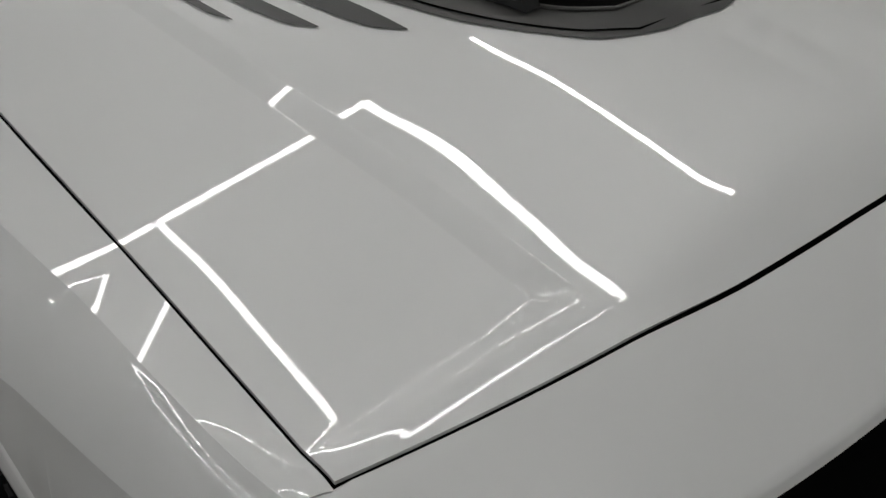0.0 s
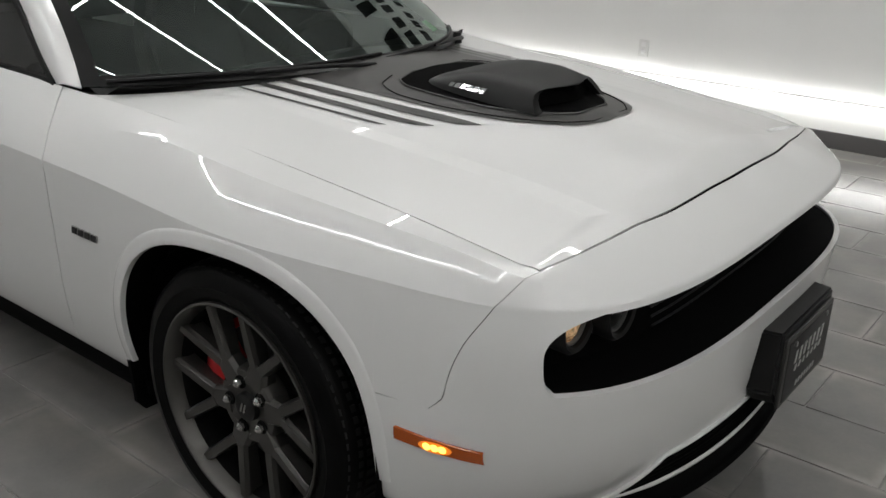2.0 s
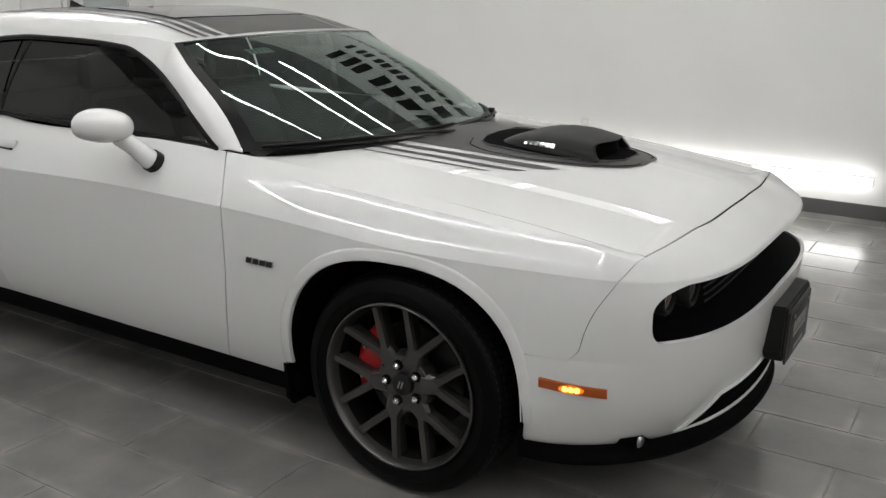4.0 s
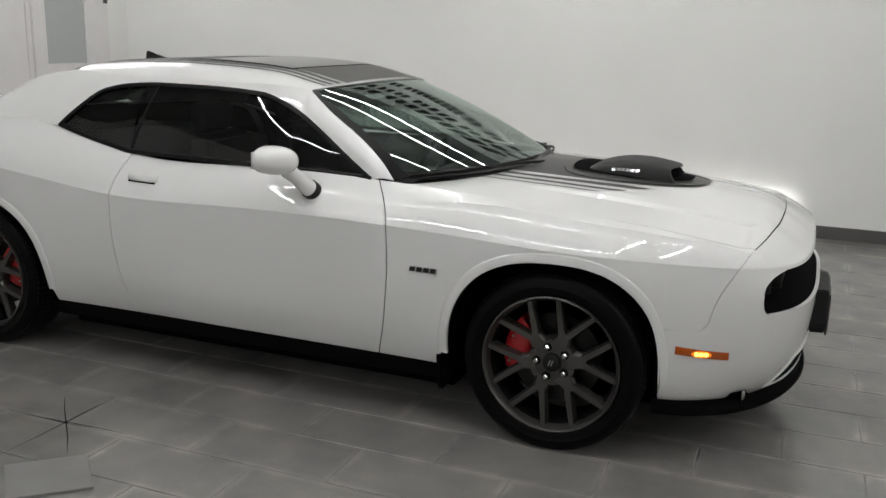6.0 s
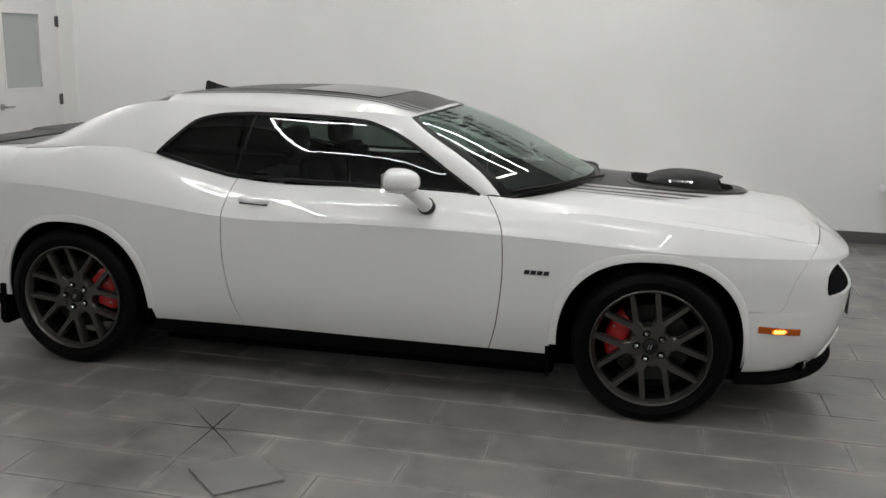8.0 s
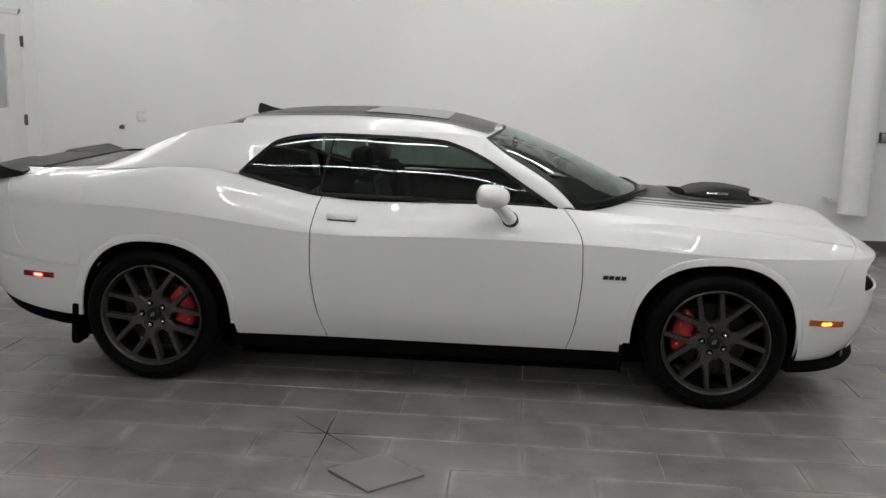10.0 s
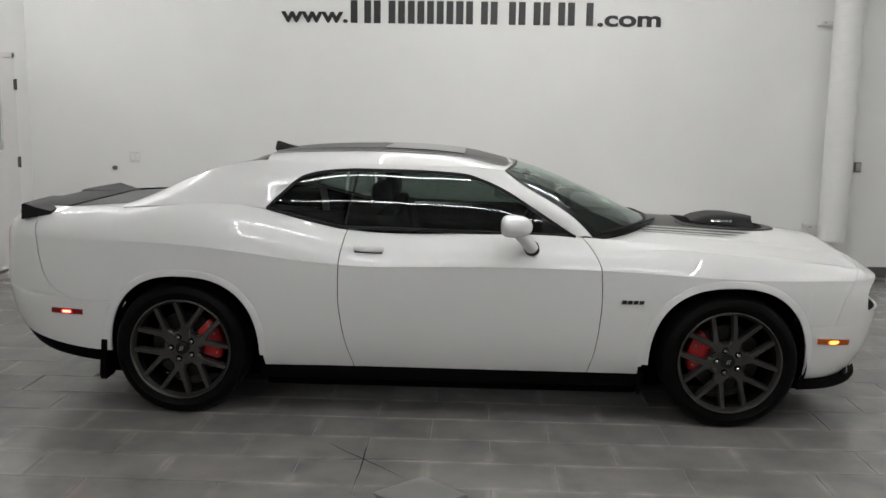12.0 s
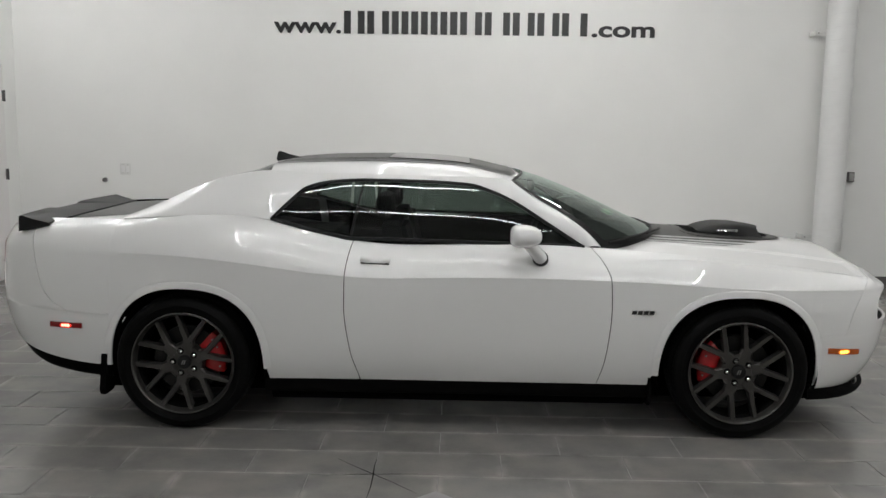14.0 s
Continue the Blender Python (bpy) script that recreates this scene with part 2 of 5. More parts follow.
def extruded(bm, outline, fn, t0, t1):
    """A slab from a closed outline of (a, b); fn(a, b, t) gives the place."""
    lo = [bm.verts.new(fn(a, b, t0)) for a, b in outline]
    hi = [bm.verts.new(fn(a, b, t1)) for a, b in outline]
    n = len(outline)
    for i in range(n):
        j = (i + 1) % n
        bm.faces.new((lo[i], lo[j], hi[j], hi[i]))
    bm.faces.new(lo[::-1])
    bm.faces.new(hi)
    return bm


def lerp(a, b, t):
    return a + (b - a) * t


def smooth01(t):
    t = min(max(t, 0.0), 1.0)
    return t * t * (3 - 2 * t)


def curve_at(xs, ys, x):
    """Smooth monotone curve through a short table."""
    if x <= xs[0]:
        return ys[0]
    if x >= xs[-1]:
        return ys[-1]
    n = len(xs)
    d = [(ys[i + 1] - ys[i]) / (xs[i + 1] - xs[i]) for i in range(n - 1)]
    m = [d[0]] + [0.0 if d[i - 1] * d[i] <= 0 else 2 * d[i - 1] * d[i] / (d[i - 1] + d[i]) for i in range(1, n - 1)] + [d[-1]]
    i = max(k for k in range(n - 1) if xs[k] <= x)
    h = xs[i + 1] - xs[i]
    t = (x - xs[i]) / h
    return ((2 * t**3 - 3 * t**2 + 1) * ys[i] + (t**3 - 2 * t**2 + t) * h * m[i]
            + (-2 * t**3 + 3 * t**2) * ys[i + 1] + (t**3 - t**2) * h * m[i + 1])


# ---- the room ----
def slab(name, x0, x1, y0, y1, z0, z1, mat, label, category):
    return tagged(mesh_object(name, box(x0, x1, y0, y1, z0, z1), mat, smooth=False), label, category, kind="structure")


slab("floor", WALL_L, WALL_R, WALL_F, WALL_B, -0.12, -0.003, M_GROUT, "dark grey tiled showroom floor with worn joints", "floor")
slab("wall_north", WALL_L - 0.15, WALL_R + 0.15, WALL_B, WALL_B + 0.15, -0.12, CEIL, M_WALL, "white painted showroom wall with a black sign", "wall")
slab("wall_south", WALL_L - 0.15, WALL_R + 0.15, WALL_F - 0.15, WALL_F, -0.12, CEIL, M_WALL_DIM, "unseen wall, darkened for dim reflections in the car", "wall")
slab("wall_east", WALL_R, WALL_R + 0.15, WALL_F, WALL_B, -0.12, CEIL, M_WALL, "plain white painted wall", "wall")
slab("wall_west", WALL_L - 0.15, WALL_L, WALL_F, WALL_B, -0.12, CEIL, M_WALL, "white painted wall with a door", "wall")
slab("ceiling", WALL_L - 0.15, WALL_R + 0.15, WALL_F - 0.15, WALL_B + 0.15, CEIL, CEIL + 0.15, M_CEIL, "dark grey ribbed metal ceiling", "ceiling")


def baseboard(x0, x1, y0, y1):
    return tagged(mesh_object("baseboard", box(x0, x1, y0, y1, 0, 0.105, 0.003), M_BASE, smooth=False), "dark grey rubber baseboard along the wall", "baseboard", kind="structure")


baseboard(WALL_L + 0.012, WALL_R, WALL_B - 0.012, WALL_B)
baseboard(WALL_L, WALL_L + 0.012, WALL_F, 2.45)
baseboard(WALL_L, WALL_L + 0.012, 3.66, WALL_B)


# ---- lit tubes ----
TUBE_Z = 3.55


def light_tube(a, b, z, lit):
    """One batten: a lit diffuser under a white housing, hung on two wires."""
    a, b = Vector((*a, z)), Vector((*b, z))
    d = (b - a).normalized()
    a, b = a + 0.008 * d, b - 0.008 * d
    thing = new("ceiling_light")
    thing.location = a
    part("diffuser", add_cyl(bmesh.new(), (0, 0, 0), b - a, 0.018, seg=10), lit, thing)
    part("housing", add_cyl(bmesh.new(), (0, 0, 0.028), b - a + Vector((0, 0, 0.028)), 0.014, seg=6), M_DOOR, thing)
    for k in (0.12, 0.88):
        p = (b - a) * k
        part("wire", add_cyl(bmesh.new(), p + Vector((0, 0, 0.04)), p + Vector((0, 0, CEIL - z)), 0.002, seg=5), M_DOOR, thing)
    return tagged(thing, "lit white linear tube below the ceiling, some rectangles added as fill light", "ceiling light", "rectangle of ceiling lights")


def light_run(p, q, n, z, lit):
    for i in range(n):
        light_tube((lerp(p[0], q[0], i / n), lerp(p[1], q[1], i / n)), (lerp(p[0], q[0], (i + 1) / n), lerp(p[1], q[1], (i + 1) / n)), z, lit)


def light_loop(x0, x1, y0, y1, nx, ny, z, lit):
    light_run((x0, y0), (x1, y0), nx, z, lit)
    light_run((x0, y1), (x1, y1), nx, z, lit)
    light_run((x0, y0), (x0, y1), ny, z, lit)
    light_run((x1, y0), (x1, y1), ny, z, lit)


light_loop(-1.5, 2.2, -3.15, -1.75, 3, 1, TUBE_Z, M_TUBE)
light_loop(-0.62, 2.0, -0.2, 1.0, 2, 2, TUBE_Z, M_TUBE_SOFT)
light_run((-0.62, -0.85), (-0.62, -0.22), 1, TUBE_Z, M_TUBE_SOFT)
light_run((-0.62, 1.69), (2.0, 1.69), 2, TUBE_Z, M_TUBE_BRIGHT)
# The last four rectangles are added fill lights for floor, walls and car.
light_loop(-3.4, 2.3, -8.6, -7.2, 4, 1, TUBE_Z, M_TUBE)
light_loop(4.0, 6.4, -4.3, -2.6, 2, 1, TUBE_Z, M_TUBE_SOFT)
light_loop(4.0, 6.4, -1.6, -0.2, 2, 1, TUBE_Z, M_TUBE)
light_loop(-4.35, -3.3, 1.0, 2.6, 1, 1, TUBE_Z, M_TUBE)


# low lit tubes along the back wall
def wall_tube(x0, x1):
    thing = new("wall_light")
    thing.location = (x0, WALL_B, 0.27)
    part("diffuser", box(0.004, x1 - x0 - 0.004, -0.062, -0.014, -0.024, 0.024, 0.01), M_TUBE_WALL, thing, "glowing white diffuser")
    part("housing", box(0, x1 - x0, -0.016, 0, -0.03, 0.03, 0.004), M_DOOR, thing)
    return tagged(thing, "lit white batten fixed low on the wall", "wall light", "low lights along the wall")


for i in range(2):
    wall_tube(2.225 - 2.305 * (i + 1), 2.225 - 2.305 * i)

# ---- the car: surfaces ----
XS = [-1.86, -1.475, -1.05, -0.58, 0.0, 0.75, 1.1, 1.475, 1.84]
SEC_Y = [
    [0.78, 0.80, 0.80, 0.80, 0.80, 0.80, 0.80, 0.80, 0.78],
    [0.86, 0.88, 0.875, 0.862, 0.866, 0.870, 0.876, 0.88, 0.85],
    [0.885, 0.922, 0.920, 0.912, 0.914, 0.916, 0.922, 0.925, 0.878],
    [0.885, 0.939, 0.941, 0.931, 0.931, 0.932, 0.937, 0.935, 0.881],
    [0.87, 0.938, 0.945, 0.935, 0.935, 0.932, 0.931, 0.928, 0.866],
    [0.81, 0.872, 0.8805, 0.874, 0.877, 0.872, 0.842, 0.835, 0.797],
    [0.69, 0.775, 0.778, 0.790, 0.797, 0.790, 0.752, 0.747, 0.738],
]
SEC_Z = [
    [0.25] * 9,
    [0.285] * 9,
    [0.45] * 9,
    [0.68] * 9,
    [0.945, 0.942, 0.90, 0.848, 0.853, 0.848, 0.835, 0.815, 0.803],
    [1.035, 1.062, 1.029, 0.9465, 0.942, 0.933, 0.953, 0.9305, 0.8935],
    [1.105, 1.14, 1.13, 1.025, 1.012, 1.0, 0.972, 0.940, 0.902],
]
X_NOSE, X_TAIL = 1.84, -1.86
NOSE_X = [2.345, 2.370, 2.400, 2.412, 2.374, 2.327, 2.248]
NOSE_Z = [0.22, 0.30, 0.46, 0.695, 0.803, 0.840, 0.875]
NOSE_N = [2.05, 2.15, 2.8, 3.3, 3.6, 8.0, 30.0]
TAIL_X = [-2.53, -2.58, -2.65, -2.68, -2.66, -2.62, -2.55]
TAIL_Z = [0.335, 0.465, 0.58, 0.70, 0.93, 1.02, 1.075]
TAIL_N = [2.8, 2.8, 2.8, 2.8, 2.9, 3.0, 3.3]


def hood_side_z(x):
    return curve_at([0.75, 1.1, 1.475, 1.84, 2.0, 2.1, 2.165, 2.3], [1.0, 0.972, 0.940, 0.902, 0.8805, 0.866, 0.856, 0.831], x)


def hood_front_x(y):
    return 2.244 - 0.068 * (abs(y) / 0.705) ** 2.2


def groove_y(x):
    return curve_at([1.3, 1.53, 1.775, 2.0, 2.17], [0.506, 0.497, 0.484, 0.470, 0.465], x)


def hood_z(x, y):
    """Crowned hood: flat outer planes, a shallow step along each crease, a bevel at the front edge."""
    a = abs(y)
    crown = curve_at([0.75, 1.1, 1.475, 1.84, 2.0, 2.15, 2.25, 2.4], [0.055, 0.072, 0.078, 0.082, 0.083, 0.083, 0.083, 0.083], x)
    fall = curve_at([0.0, 0.1, 0.2, 0.35, 0.40, 0.48, 0.76], [0.0, 0.058, 0.179, 0.423, 0.508, 0.628, 1.036], a)
    z = hood_side_z(x) + crown * (1 - fall)
    reach = curve_at([0.0, 0.30, 0.46, 0.8], [0.115, 0.080, 0.034, 0.034], a)
    drop = curve_at([0.0, 0.30, 0.46, 0.8], [0.038, 0.021, 0.0045, 0.0035], a)
    d = min(max((reach - hood_front_x(y) + x) / reach, 0.0), 1.1)
    z -= drop * d ** curve_at([0.0, 0.38, 0.45], [2.0, 1.7, 1.15], a)
    o = a - groove_y(x)
    low = min(max((0.016 - o) / 0.032, 0.0), 1.0)
    front = smooth01((x - 2.125) / 0.045)
    z += 0.0090 * smooth01((x - 1.0) / 0.75) * max(low, front)
    return z


def upper_band(ys, zs, s, ridge):
    """From the crease at level 4 to level 6: one even bow, or with ridge 1 a nearly flat band, a ridge at level 5 and a flat top."""
    u = s - 5
    (a, b, c), (d, e, f) = ys[4:7], zs[4:7]
    bow = (b + (c - a) / 2 * u + (a - 2 * b + c) / 2 * u * u, e + (f - d) / 2 * u + (d - 2 * e + f) / 2 * u * u)
    if ridge <= 0:
        return bow
    lower = u < 0
    t = u + 1 if lower else u
    (y0, z0), (y1, z1) = ((a, d), (b, e)) if lower else ((b, e), (c, f))
    k = 4 * t * (1 - t) * (0.042 if lower else 0.0)
    flat = (lerp(y0, y1, t) + k * (z1 - z0), lerp(z0, z1, t) + k * (y0 - y1))
    return lerp(bow[0], flat[0], ridge), lerp(bow[1], flat[1], ridge)


def along(vals, s):
    """Smooth curve through level values, with a crease at level 4."""
    n = len(vals)
    i = min(max(int(math.floor(s)), 0), n - 2)
    t = s - i
    if i >= 4:
        u, (a, b, c) = s - 5, vals[4:7]
        return b + (c - a) / 2 * u + (a - 2 * b + c) / 2 * u * u
    p1, p2 = vals[i], vals[i + 1]
    p0 = vals[i - 1] if i > 0 and i != 4 else 2 * p1 - p2
    p3 = vals[i + 2] if i + 2 < n and i != 3 else 2 * p2 - p1
    return 0.5 * (2 * p1 + (p2 - p0) * t + (2 * p0 - 5 * p1 + 4 * p2 - p3) * t * t + (3 * p1 - p0 - 3 * p2 + p3) * t**3)


def spline_bends(xs, ys):
    """Second derivatives of the natural cubic spline through a table."""
    n = len(xs)
    A, r = numpy.eye(n), numpy.zeros(n)
    for i in range(1, n - 1):
        h0, h1 = xs[i] - xs[i - 1], xs[i + 1] - xs[i]
        A[i, i - 1:i + 2] = (h0, 2 * (h0 + h1), h1)
        r[i] = 6 * ((ys[i + 1] - ys[i]) / h1 - (ys[i] - ys[i - 1]) / h0)
    return [float(v) for v in numpy.linalg.solve(A, r)]


BENDS = {id(row): spline_bends(XS, row) for row in SEC_Y + SEC_Z}


def spline_at(row, x):
    m = BENDS[id(row)]
    i = min(max(k for k in range(len(XS)) if XS[k] <= x), len(XS) - 2)
    h, a, b = XS[i + 1] - XS[i], XS[i + 1] - x, x - XS[i]
    return (m[i] * a**3 + m[i + 1] * b**3) / (6 * h) + (row[i] / h - m[i] * h / 6) * a + (row[i + 1] / h - m[i + 1] * h / 6) * b


@functools.lru_cache(maxsize=None)
def section(x):
    return [spline_at(row, x) for row in SEC_Y], [spline_at(row, x) for row in SEC_Z]


def nose_top(x, s, side, inset):
    """Between the crease and the hood's edge: the fender's end, then round the corner along the front."""
    u = x - X_NOSE
    p4 = body(x, 4.0, 1)
    if u < CORNER:
        px = lerp(X_NOSE, CORNER_X, u / CORNER)
        py = curve_at([0.75, 1.1, 1.475, 1.84, 2.17], [0.786, 0.752, 0.747, 0.738, 0.729], px)
    else:
        py = lerp(0.729, 0.0, (u - CORNER) / (1 - CORNER))
        px = hood_front_x(py) + 0.004
    p6 = Vector((px, py, hood_z(px, py)))
    flat = Vector((p4.x - p6.x, p4.y - p6.y, 0)).normalized()
    rise = lerp(0.0365, 0.005, smooth01((u - 0.2) / 0.35))
    p5 = p4.lerp(p6, lerp(0.545, 0.5, smooth01(u / 0.4))) + Vector((0, 0, rise))
    along_out = [p.dot(flat) for p in (p4, p4, p4, p4, p4, p5, p6)]
    o, z = upper_band(along_out, [p.z for p in (p4, p4, p4, p4, p4, p5, p6)], s, lerp(1.0, 0.0, smooth01((u - 0.2) / 0.35)))
    t = s - 4
    base = p4.lerp(p5, t) if t < 1 else p5.lerp(p6, t - 1)
    p = base + flat * (o - base.dot(flat) - inset)
    return Vector((p.x, side * p.y, z))


CORNER, CORNER_X = 0.42, 2.179


def body(x, s, side=-1, inset=0.0):
    """A place on the body's side. x past X_NOSE or X_TAIL goes round the corner: one metre there is a quarter turn to the middle."""
    if X_TAIL <= x <= X_NOSE:
        ys, zs = section(x)
        y, z = upper_band(ys, zs, s, smooth01((x - 0.80) / 0.34)) if s > 4 else (along(ys, s), along(zs, s))
        return Vector((x, side * (y - inset), z))
    nose = x > X_NOSE
    a = (x - X_NOSE if nose else X_TAIL - x) * math.pi / 2
    x0, col = (X_NOSE, -1) if nose else (X_TAIL, 0)
    fx, fz, fn = (NOSE_X, NOSE_Z, NOSE_N) if nose else (TAIL_X, TAIL_Z, TAIL_N)
    B = along([r[col] for r in SEC_Y], s) - inset
    z0 = along([r[col] for r in SEC_Z], s)
    A = along(fx, s) - x0 - (inset if nose else -inset)
    n = along(fn, s)
    if nose and s > 4:
        return nose_top(x, s, side, inset)
    c, k = math.cos(a), math.sin(a)
    r = (abs(c)**n + abs(k)**n) ** (-1 / n)
    px = x0 + A * r * k
    # carry the side's slope on into the turn
    ys = section(x0 - 0.01 if nose else x0 + 0.01)[0]
    slope = (along([v[col] for v in SEC_Y], s) - along(ys, s)) / 0.01
    py = B * r * c + 0.7 * slope * abs(px - x0) * c**3
    z = lerp(z0, along(fz, s), smooth01(a / (math.pi / 2)))
    return Vector((px, side * py, z))


def level(x, z):
    """The section level at which the side stands at height z."""
    lo, hi = 0.0, 6.0
    for _ in range(24):
        m = (lo + hi) / 2
        if body(x, m).z < z:
            lo = m
        else:
            hi = m
    return (lo + hi) / 2


@functools.lru_cache(maxsize=None)
def turned(x, s):
    """The turned x at which level s of the nose or tail stands at the true x."""
    nose = x > 0
    lo, hi = (X_NOSE, 2.6) if nose else (-2.6, X_TAIL)
    for _ in range(24):
        m = (lo + hi) / 2
        if body(m, s).x < x:
            lo = m
        else:
            hi = m
    return (lo + hi) / 2


def level_rows(s0, s1=6.0, n=26, m=18):
    return steps(s0, 4.0, n) + steps(4.0, s1, m)[1:]


def sheet(bm, cols, side, skip=None):
    """A sheet of the body through columns of (x as a function of level, levels)."""
    rows = [[bm.verts.new(body(xf(s), s, side)) for s in ss] for xf, ss in cols]
    for i in range(len(rows) - 1):
        for k in range(len(rows[0]) - 1):
            if skip and skip(i, k):
                continue
            bm.faces.new((rows[i][k], rows[i + 1][k], rows[i + 1][k + 1], rows[i][k + 1]))
    return bm


def between(xa, xb, n, ss):
    return [((lambda s, u=u: lerp(xa(s), xb(s), u)), ss) for u in steps(0, 1, n)]


def skin(ob, thick=0.006):
    m = ob.modifiers.new("skin", "SOLIDIFY")
    m.thickness, m.offset = thick, -1
    return ob


AF, AR, AW_F, AW_R = 1.467, -1.455, 0.425, 0.412
GAP, GAP_NOSE = 0.0023, 0.0010
S_FENDER, S_TAIL = 2.47, 2.75


def arch_half(xc):
    return AW_F if xc > 0 else AW_R


def arch_z(x, xc):
    """Upper edge of a wheel opening."""
    d = min(abs(x - xc) / arch_half(xc), 1.0)
    return 0.34 + 0.432 * (1 - d**2.4) ** (1 / 2.4)


car = new("car")
tagged(car, "white two-door muscle car with black stripes and hood scoop", "car")


def door_front(s):
    return curve_at([0, 1, 2, 3, 4, 5, 6], [0.70, 0.725, 0.765, 0.785, 0.778, 0.742, 0.685], s)


def door_rear(s):
    return curve_at([0, 1, 2, 3, 4, 5, 6], [-0.53, -0.537, -0.585, -0.615, -0.612, -0.598, -0.578], s)


def nose_seam(s):
    """Fender to bumper seam."""
    return turned(curve_at([2.47, 2.6, 2.8, 3.2, 3.7, 4.2, 4.8, 5.4, 6.0], [2.015, 2.045, 2.056, 2.082, 2.114, 2.142, 2.160, 2.172, 2.179], s), s)


def tail_seam(s):
    return turned(curve_at([2.75, 2.95, 3.3, 4.0, 5.0, 6.0], [-2.10, -2.20, -2.265, -2.31, -2.33, -2.34], s), s)


def arch_cols(xc):
    out = []
    for i in range(57):
        x = xc - (arch_half(xc) - 0.002) * math.cos(math.pi * i / 56)
        out.append(((lambda s, x=x: x), level_rows(level(x, arch_z(x, xc)))))
    return out


def side_panels(side):
    full = level_rows(0.95)
    bm = sheet(bmesh.new(), between(lambda s: door_rear(s) + GAP, lambda s: door_front(s) - GAP, 44, full), side)
    skin(part("door", bm, M_PAINT, car, "white door skin", angle=16))
    cols = between(lambda s: door_front(s) + GAP, lambda s: AF - AW_F - 0.05 * smooth01((1.9 - s) / 0.9), 12, full)
    cols += arch_cols(AF)
    cols += between(lambda s: AF + AW_F, lambda s: nose_seam(s) - GAP_NOSE, 22, level_rows(S_FENDER))
    skin(part("fender", sheet(bmesh.new(), cols, side), M_PAINT, car, "white front fender", angle=16))
    cols = between(lambda s: tail_seam(s) + GAP, lambda s: AR - AW_R, 20, level_rows(S_TAIL))
    cols += arch_cols(AR)
    cols += between(lambda s: AR + AW_R + 0.025 * smooth01((1.9 - s) / 0.9), lambda s: door_rear(s) - GAP, 18, full)
    skin(part("quarter_panel", sheet(bmesh.new(), cols, side), M_PAINT, car, "white rear quarter panel", angle=16))


for sd in (-1, 1):
    side_panels(sd)

# front bumper with the nose over the grille opening
OPEN_LO, OPEN_HI, OPEN_A = 2.72, 3.88, 2.246


def open_edge(s):
    """Outer end of the grille opening: upright at its foot, leaning in towards its top."""
    t = min(2 * (s - OPEN_LO) / (OPEN_HI - OPEN_LO) - 1, 1.0)
    return OPEN_A + 0.022 * min(abs(t), 1) ** 8 + 0.085 * max(0.0, (t + 0.3) / 1.3) ** 2


ROWS_B = steps(0.32, S_FENDER - 0.01, 18) + steps(S_FENDER, OPEN_LO, 7) + steps(OPEN_LO, OPEN_HI, 14)[1:] + steps(OPEN_HI, 4.0, 3)[1:] + steps(4.0, 5.985, 20)[1:]


def bumper_start(s):
    return AF + AW_F if s < S_FENDER - 0.002 else nose_seam(s) + GAP_NOSE


bm = bmesh.new()
for sd in (-1, 1):
    cols = between(bumper_start, open_edge, 22, ROWS_B) + between(open_edge, lambda s: 2.84, 34, ROWS_B)[1:]
    sheet(bm, cols, sd, lambda i, k: i >= 22 and OPEN_LO - 0.001 <= ROWS_B[k] < OPEN_HI - 0.001)
bmesh.ops.remove_doubles(bm, verts=bm.verts, dist=0.0003)
skin(part("front_bumper", bm, M_PAINT, car, "white front bumper and nose panel"), 0.014)

# rear bumper
ROWS_T = steps(1.4, S_TAIL - 0.01, 12) + steps(S_TAIL, 4.0, 12) + steps(4.0, 6.0, 14)[1:]
bm = bmesh.new()
for sd in (-1, 1):
    sheet(bm, between(lambda s: -2.86, lambda s: AR - AW_R if s < S_TAIL - 0.002 else tail_seam(s) - GAP, 40, ROWS_T), sd)
bmesh.ops.remove_doubles(bm, verts=bm.verts, dist=0.0003)
skin(part("rear_bumper", bm, M_PAINT, car, "white rear bumper"))


# wheel opening lips
def lip_point(xc, side, t, radial, out):
    """t from 0 to 1 along the opening, from its rear foot over the top to its front foot."""
    a = lerp(-0.12, math.pi + 0.12, t)
    ca, sa = math.cos(a), math.sin(a)
    x = xc - arch_half(xc) * math.copysign(abs(ca) ** (2 / 2.4), ca)
    z = 0.34 + (0.432 * abs(sa) ** (2 / 2.4) if sa > 0 else -0.06 * abs(sa) / 0.12)
    rad = Vector((-ca, 0, max(sa, 0))).normalized()
    x, z = x + rad.x * radial, z + rad.z * radial
    p = body(x, level(x, max(z, 0.27)), side)
    return Vector((p.x, p.y + side * out, max(z, 0.27)))


LIP = [(0.037, -0.0015), (0.034, 0.0020), (0.028, 0.0032), (0.018, 0.0042), (0.008, 0.0052), (0.001, 0.0055), (-0.002, 0.0045), (-0.003, 0.001), (-0.003, -0.010)]
for sd in (-1, 1):
    for xc in (AF, AR):
        bm = bmesh.new()
        add_grid(bm, lambda t, k: lip_point(xc, sd, t, *LIP[k]), steps(0.035, 0.965, 60), range(len(LIP)))
        part("wheel_arch_lip", bm, M_PAINT, car)
        bm = bmesh.new()
        add_grid(bm, lambda t, k: lip_point(xc, sd, t, (-0.003, -0.003, 0.006)[k], (-0.010, -0.075, -0.12)[k]), steps(0.035, 0.965, 60), range(3))
        part("wheel_arch_edge", bm, M_DARK, car)


# hood
def hood_rear_x(y):
    return 1.12 - 0.33 * (abs(y) / 0.76) ** 2.6


def hood_half(x):
    return curve_at([0.75, 1.1, 1.475, 1.84, 2.17], [0.79, 0.752, 0.747, 0.738, 0.729], x) - 0.004


